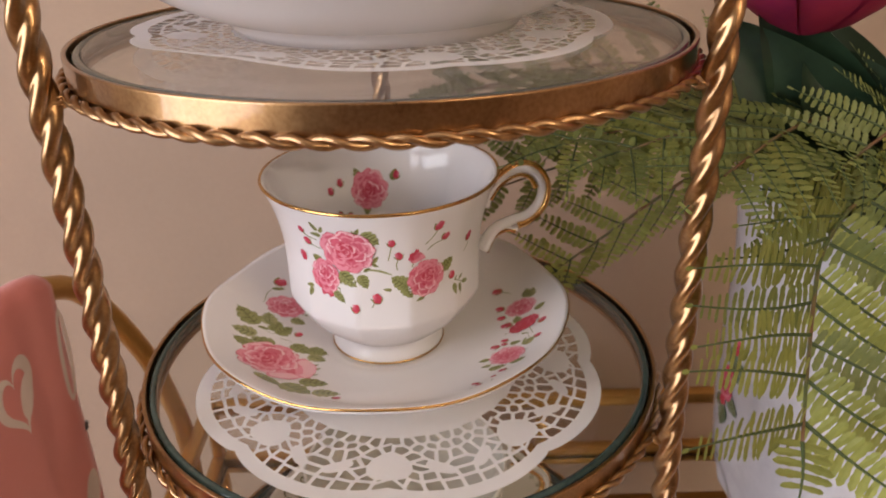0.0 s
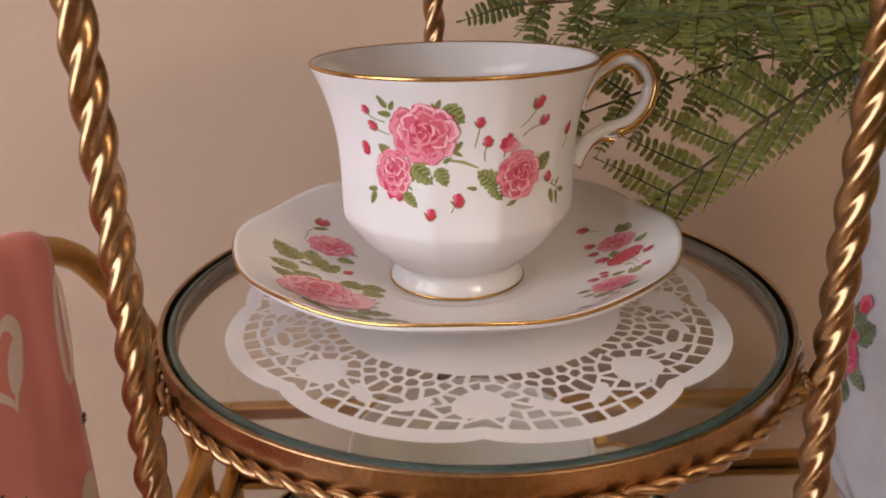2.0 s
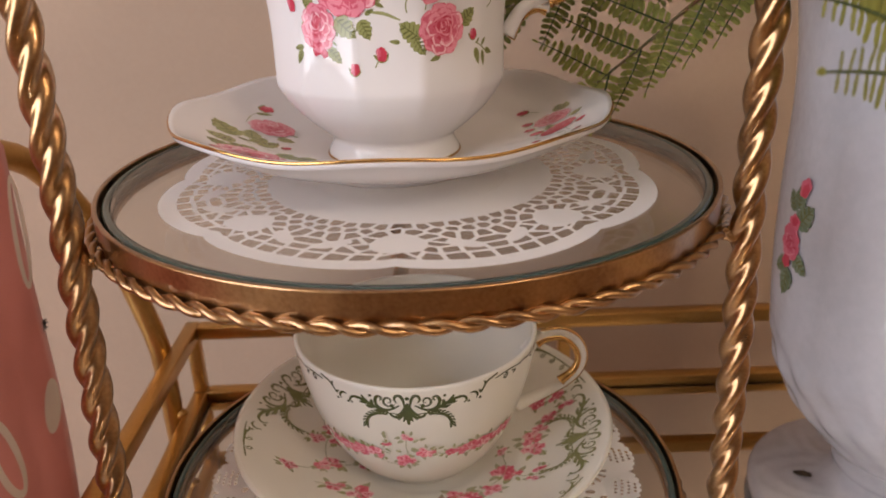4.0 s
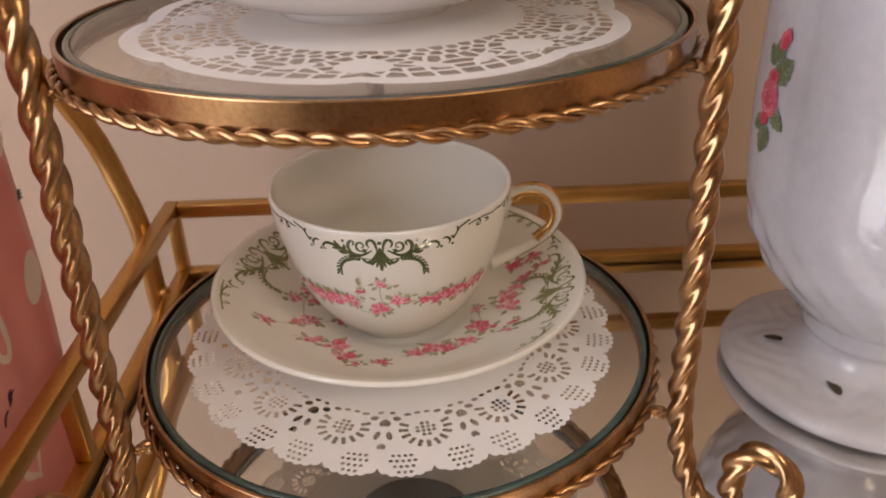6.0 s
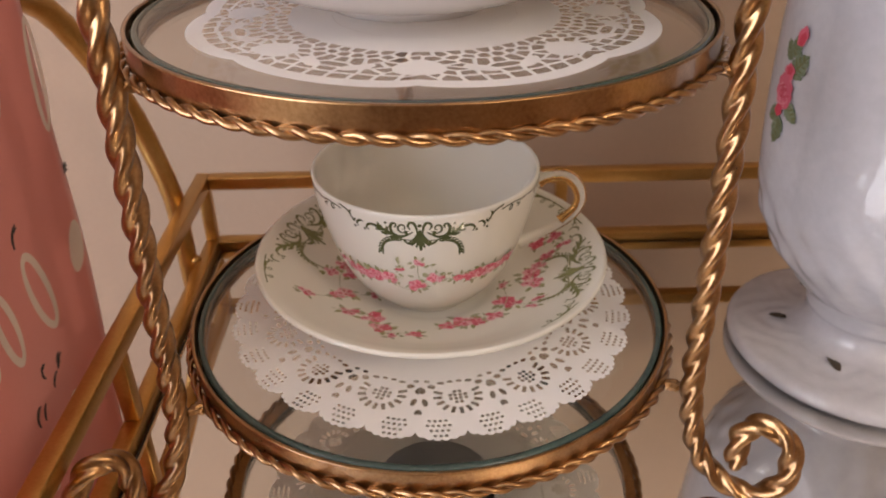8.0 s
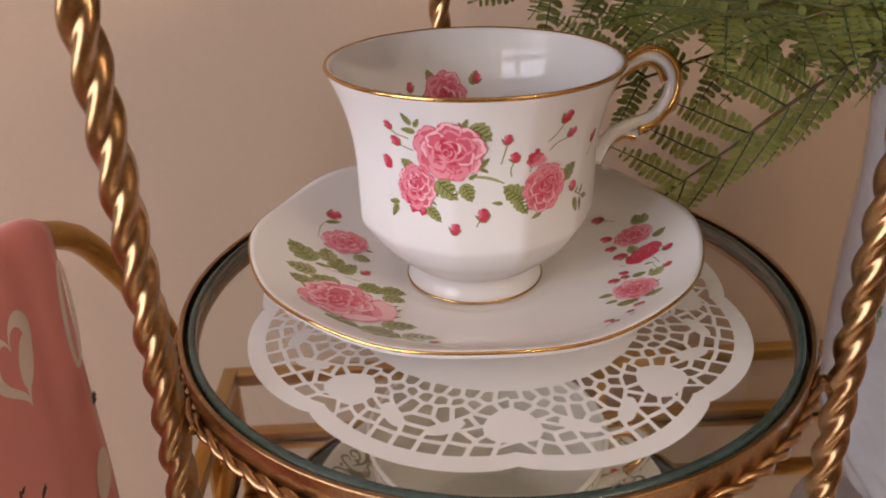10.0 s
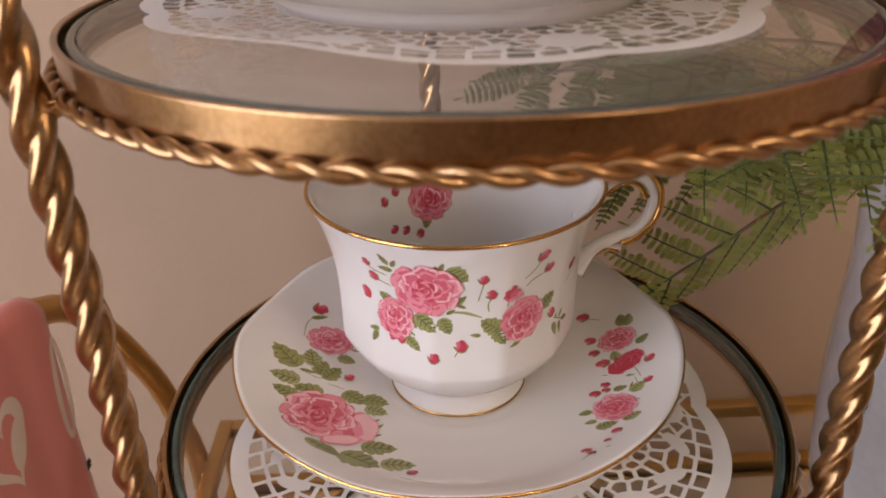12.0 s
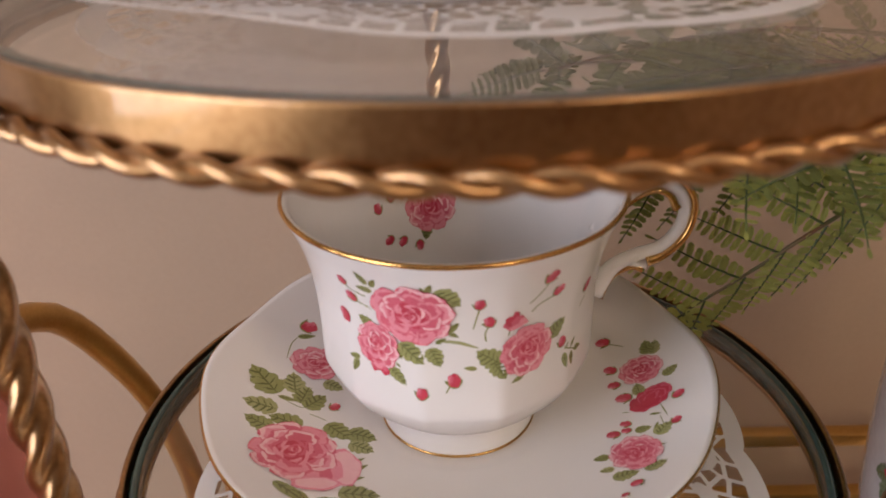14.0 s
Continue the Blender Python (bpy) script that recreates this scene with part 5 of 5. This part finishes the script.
def garland_sprig(P, u, v, size, seed, leaves=3):
    """A soft little cluster of roses in the garland, with grey-green leaves round it."""
    random.seed(seed)
    for k in range(leaves + 2):
        a = random.uniform(0, 6.28)
        P.leaf(u + 0.8 * size * math.cos(a), v + 0.6 * size * math.sin(a), size * random.uniform(0.6, 1.0), a + random.uniform(-0.7, 0.7), random.choice(("g3", "g3", "g0", "g1")), "g3", 0.5, 0)
    base = P.layer
    count = 5 if size > 0.003 else 3
    for k in range(count):
        P.layer = base + 2 + 1.8 * (k % 3)
        a, r = k * 2.4 + seed, size * random.uniform(0.36, 0.52)
        x, y = u + 0.62 * size * math.cos(a) * (k > 0), v + 0.48 * size * math.sin(a) * (k > 0)
        P.oval(x, y, r, r * 0.9, 0, random.choice(("pw", "p0", "p1")), 0.12, seed + k)
        for q in range(4):
            P.layer += 0.22
            b = a + q * 1.7
            P.stroke([(x + r * (0.62 - 0.1 * q) * math.cos(b + w), y + r * (0.58 - 0.1 * q) * math.sin(b + w)) for w in (-0.8, 0, 0.8)], r * 0.30, ("p1", "pw", "p2", "p2")[q])
        P.layer += 0.3
        P.oval(x + 0.1 * r, y, r * 0.26, r * 0.2, b, "p2", 0.1, k)
    P.layer = base + 0.02


def crest(P, q, tone, fine_tone, unit):
    """Leafy scroll crest: a fan in the middle, scrolls and a fern branch to each side. q(x, y, s) places it; unit is one step's length."""
    def line(pts, w, s, t=tone, taper=True):
        P.stroke([q(x, y, s) for x, y in pts], w * unit, t, taper)

    def dot(x, y, r, s):
        P.oval(*q(x, y, s), r * unit, r * unit, 0, tone)
    dot(0, 78, 8, 1)
    line([(0, 100), (1, 140), (2, 214)], 20, 1)
    for s in (-1, 1):
        for tip, w in (((22, 196), 14), ((44, 186), 13), ((60, 170), 11)):
            line([(3, 104), (tip[0] * 0.42, 104 + (tip[1] - 104) * 0.62), tip], w, s)
        line([(13, 118), (17, 88), (30, 66), (48, 66), (56, 82), (46, 98)], 12, s)
        line([(54, 106), (78, 116), (100, 106), (104, 86), (90, 74), (74, 80), (72, 94), (84, 98)], 9, s)
        line([(34, 112), (85, 134), (130, 126), (175, 102), (215, 80), (250, 72), (270, 86), (258, 104)], 16, s)
        line([(104, 132), (134, 114), (143, 86), (130, 66), (114, 74), (122, 88)], 13, s)
        for a, b, c in (((150, 118), (160, 104), (160, 82)), ((166, 110), (190, 88), (208, 62)), ((180, 102), (200, 98), (222, 96)), ((90, 132), (120, 140), (152, 136)), ((150, 122), (172, 120), (194, 110)), ((60, 124), (70, 112), (66, 104))):
            line([a, b, c], 14, s)
        line([(14, 148), (40, 172), (66, 168), (86, 148)], 13, s)
        spine = [(30, 160), (70, 152), (120, 146), (165, 154), (196, 180), (208, 216)]
        line(spine, 5, s, tone, False)
        along = smooth_path([(x, y, 0) for x, y in spine], 15)
        for k in range(4, 15):
            p, g = along[k], (along[k] - along[k - 1]).normalized()
            for side in (-1, 1):
                line([(p.x, p.y), (p.x + 8 * g.x - side * 9 * g.y, p.y + 8 * g.y + side * 9 * g.x), (p.x + 18 * g.x - side * 13 * g.y, p.y + 18 * g.y + side * 13 * g.x)], 9, s)
        dot(165, 64, 6, s)
        dot(280, 96, 6, s)
        dot(338, 82, 6, s)
        line([(318, 84), (323, 64), (305, 53), (284, 60)], 10, s)
        # the arch that runs on along the rim
        line([(330, 44), (340, 56), (350, 42), (372, 8), (400, -12), (430, -30)], 8, s, fine_tone, False)
        line([(356, 34), (362, 12), (352, 4)], 9, s, fine_tone)


def garland_cup_print():
    prof = fine(CUP_B, 5)
    ref = 0.0405
    P = Print(round_wrap(prof, None, ref), lift=0.00004)
    d, z0 = ref * math.pi / 180, 0.0589
    for rep in (0, -120, 120):
        def q(x, y, s):
            return (-5.4 + rep) * d + s * x * 0.0000675, 0.0572 - (y - 44 + 14 * (x / 190) ** 2) * 0.000081
        crest(P, q, "e0", "e0", 0.000086)
        for s in (-1, 1):
            def w(a, z): return (-5.4 + rep + s * a) * d, z - z0
            P.stroke([w(40, .1146), w(48, .1152), w(56, .1146), w(60, .1150)], 0.0005, "e0", False)
            P.stroke(curl(*w(46, .1136), 0.0012, 1.57, -s), 0.0006, "e0", False)
            P.stroke([w(50, .1142), w(53, .1134), w(51, .1126)], 0.0007, "e0")
    for pts in ([(-48, .0870), (-36, .0875), (-24, .0890), (-18, .0880)], [(-9, .096), (-9.5, .092), (-9, .088), (-11, .085)], [(-1, .0905), (6, .0880), (14, .0868), (24, .0872), (36, .0868), (50, .0880)], [(-18.5, .0925), (-19.5, .0950), (-19, .0975)], [(-22, .0835), (-16, .0822), (-12, .0825)]):
        P.stroke([((a + 2) * d, z - z0) for a, z in pts], 0.00030, "g3", False)
    for k, (a, z, s) in enumerate(((-9.1, .0965, 2.2), (-18.8, .0926, 1.5), (-10.4, .0848, 3.2), (-7.5, .0852, 1.8), (-0.5, .0893, 2.6), (2.5, .0884, 1.8), (11, .0872, 1.6), (14.8, .0874, 2.4), (22, .0870, 2.8), (27, .0876, 2.8), (32, .0872, 3.0), (37, .0880, 2.6), (43, .0878, 2.8), (50, .0882, 2.6), (-26, .0878, 2.8), (-31, .0876, 3.0), (-36, .0872, 3.2), (-41, .0870, 3.0), (-47, .0872, 3.0), (-53, .0880, 2.6), (-60, .0885, 2.4), (-23, .0866, 1.6))):
        garland_sprig(P, (a + 2) * d, z - z0, s * 0.00118, 60 + k, 4)
    for a, z, t in ((-6, .0945, 0.6), (-3, .0955, 0.3), (-19, .0960, 1.8), (-20, .0972, 1.2), (-7, .0915, -0.4), (-12, .0895, 2.8), (2, .0905, 0.5), (6, .0905, 0.2), (17, .0892, 0.4), (-20, .0905, -0.6)):
        P.leaf((a + 2) * d, z - z0, 0.0024, t, "g3", "g0", 0.5, 0)
    P.done("garland_print", CUP_TOP_B, "green scrollwork and pink rose garland")


def garland_saucer_print():
    P = Print(dish_wrap(fine(SAUCER_B, 5)), lift=0.00004)
    m = 0.001
    for k, (x, y, s) in enumerate(((-38, 9, 3.2), (-36, 3, 2.6), (-52, -19, 2.4), (-37, -12, 3.2), (-25, -11, 2.0), (-40, -14, 2.4), (-35, -26, 2.8), (-26, -29, 3.8), (-23, -38, 3.4), (-10, -43, 2.6), (-18, -45, 2.2), (3, -36, 2.6), (10, -33, 4.0), (14, -35, 2.8), (21, -32, 3.0), (27, -22, 3.2), (30, -25, 3.0), (37, -31, 2.2), (40, -26, 2.0), (28, -9, 2.2), (40, -6, 3.4), (40, -13, 3.4), (44, -2, 2.6), (49, 2, 2.6), (56, 5, 2.2), (46, 13, 2.6), (53, 12, 2.4), (-44, 2, 2.4), (-30, 22, 2.8), (-20, 36, 3.0), (0, 42, 3.2), (20, 38, 3.0), (34, 27, 2.6))):
        garland_sprig(P, (x + 1.2) * m, (y + 3.6) * m, 1.36 * s * m, 90 + k, 4)
    for pts in ([(-38, 9), (-40, -2), (-37, -12), (-25, -11)], [(-52, -19), (-44, -17), (-37, -13)], [(-42, -26), (-35, -26), (-26, -29), (-23, -40), (-10, -43)], [(-2, -38), (10, -33), (19, -31), (28, -22), (28, -9)], [(30, -25), (37, -29), (44, -26)], [(40, -15), (42, -5), (50, 2), (60, 6)]):
        P.stroke([((x + 1.2) * m, (y + 3.6) * m) for x, y in pts], 0.00034, "g3", False)
    # the same crest at three places near the edge, and the arch between them
    for base in (154, -14, 70):
        def q(x, y, s):
            w = radians(base - s * x * 0.085)
            r = (0.0680 - (y - 50 + 8 * (x / 190) ** 2) * 0.000105) if x < 330 else 0.0675 - 0.00003 * (y - 44 + 14 * (x / 190) ** 2)
            return r * math.cos(w), r * math.sin(w)
        crest(P, q, "e1", "e1", 0.000088)
        for s in (-1, 1):
            for a in (34, 39):
                w = radians(base + s * a)
                P.stroke(curl(0.0657 * math.cos(w), 0.0657 * math.sin(w), 0.0013, w, s), 0.0005, "e1", False)
            P.stroke([(0.0675 * math.cos(radians(base + s * a)), 0.0675 * math.sin(radians(base + s * a))) for a in (26, 32, 38, 44)], 0.0005, "e1", False)
    P.done("garland_print", SAUCER_TOP_B, "pink rose garlands and green scrollwork")


def vase_decor():
    wrap = round_wrap(VASE_PROFILE, panel_v, 0.066)
    d = 0.066 * math.pi / 180
    for base in (-91, -1, 89, 179):
        P = Print(wrap, lift=0.0006, step=0.00006)
        for a, z, L, t in ((3, .1420, .013, 0.9), (3, .1300, .010, -0.6), (0.5, .1235, .013, -1.8), (2.5, .1490, .010, 1.5), (-1.0, .1255, .010, -2.6), (1, .1475, .009, 2.1)):
            P.leaf((base + a) * d, z, L, t, "g4", "g2", 0.75, 1)
        P.rose((base + 0.5) * d, .1345, .0062, 70 + base, 1.30, 0.1, ("p0", "p1", "p1", "p2", "p3"))
        P.layer += 4
        for a, z, w, h, t, tone in ((1.6, .1430, .0036, .0032, 0.4, "p1"), (1.9, .1436, .0022, .0018, 0.4, "p2"), (-0.6, .1262, .0030, .0026, 0.4, "p2"), (5.0, .1580, .0028, .0042, -0.4, "p1"), (5.2, .1570, .0018, .0030, -0.4, "p2")):
            P.oval((base + a) * d, z, w, h, t, tone, 0.1, a)
            P.layer += 1
        P.done("applied_rose", VASE_THING, "applied pink rose with green leaves")
    # dark ovals painted on the uncut foot for the shade inside its openings
    for k in range(6):
        Q = Print(dish_wrap([(r, z) for r, z in reversed(VASE_PROFILE) if z < 0.0125 and 0.030 < r < 0.058 and z > 0.006], None), lift=0.0008)
        a = radians(162 + 60 * k)
        u, v = 0.0370 * math.cos(a), 0.0370 * math.sin(a)
        Q.oval(u, v, 0.0064, 0.0023, a + (0.75 if k % 2 else -0.15), "h0")
        Q.done("painted_opening", VASE_THING, "leaf-shaped pierced opening, its inner shade painted as a dark oval")


rose_cup_print()
rose_saucer_print()
garland_cup_print()
garland_saucer_print()
vase_decor()


# ---- printed hearts and marks on the towel ----
def towel_print():
    def front(y, z, lift):
        return Vector((towel_front(y, z) + lift, y, z))

    def loop(name, u, v, a, b, turn, width, heart=False, solid=False):
        bm = bmesh.new()
        n = 44
        inner, outer = [], []
        c, s = math.cos(turn), math.sin(turn)
        for k in range(n):
            t = k * math.tau / n
            for row, grow in ((inner, -width / 2), (outer, width / 2)):
                x, y = (a + grow) * math.cos(t), (b + grow) * math.sin(t) * (1 + 0.06 * math.sin(t + u * 90))
                if heart:
                    x = (a + grow) * 1.1 * math.sin(t) ** 3
                    y = (b + grow) / 15 * (13 * math.cos(t) - 5 * math.cos(2 * t) - 2 * math.cos(3 * t) - math.cos(4 * t) + 2)
                row.append(bm.verts.new(front(u + x * c - y * s, v + x * s + y * c, 0.0008)))
        for k in range(n):
            j = (k + 1) % n
            bm.faces.new((inner[k], outer[k], outer[j], inner[j]))
        if solid:
            bm.faces.new(inner)
        part(name, bm, PRINT_WHITE, TOWEL)
    for u, v, a, b, t, w, h in HEARTS:
        loop("printed_heart" if h else "printed_ring", u, v, a, b, t, w, h)
    for u, v, a, b, t in BLOBS:
        loop("printed_spot", u, v, a, b, t, 0.003, False, True)
    for u, v, ln, t in MARKS:
        c, s = math.cos(t), math.sin(t)
        pts = []
        for k in range(7):
            f = k / 6 - 0.5
            b = 0.22 * ln * (1 - 4 * f * f)
            pts.append(front(u + ln * f * c - b * s, v + ln * f * s + b * c, 0.0009))
        bm = bmesh.new()
        sweep(bm, pts, lambda a, q, f: 0.0006 * (1.1 - abs(f - 0.4)), segs=6)
        part("printed_mark", bm, INK, TOWEL, "short black printed stroke")


towel_print()
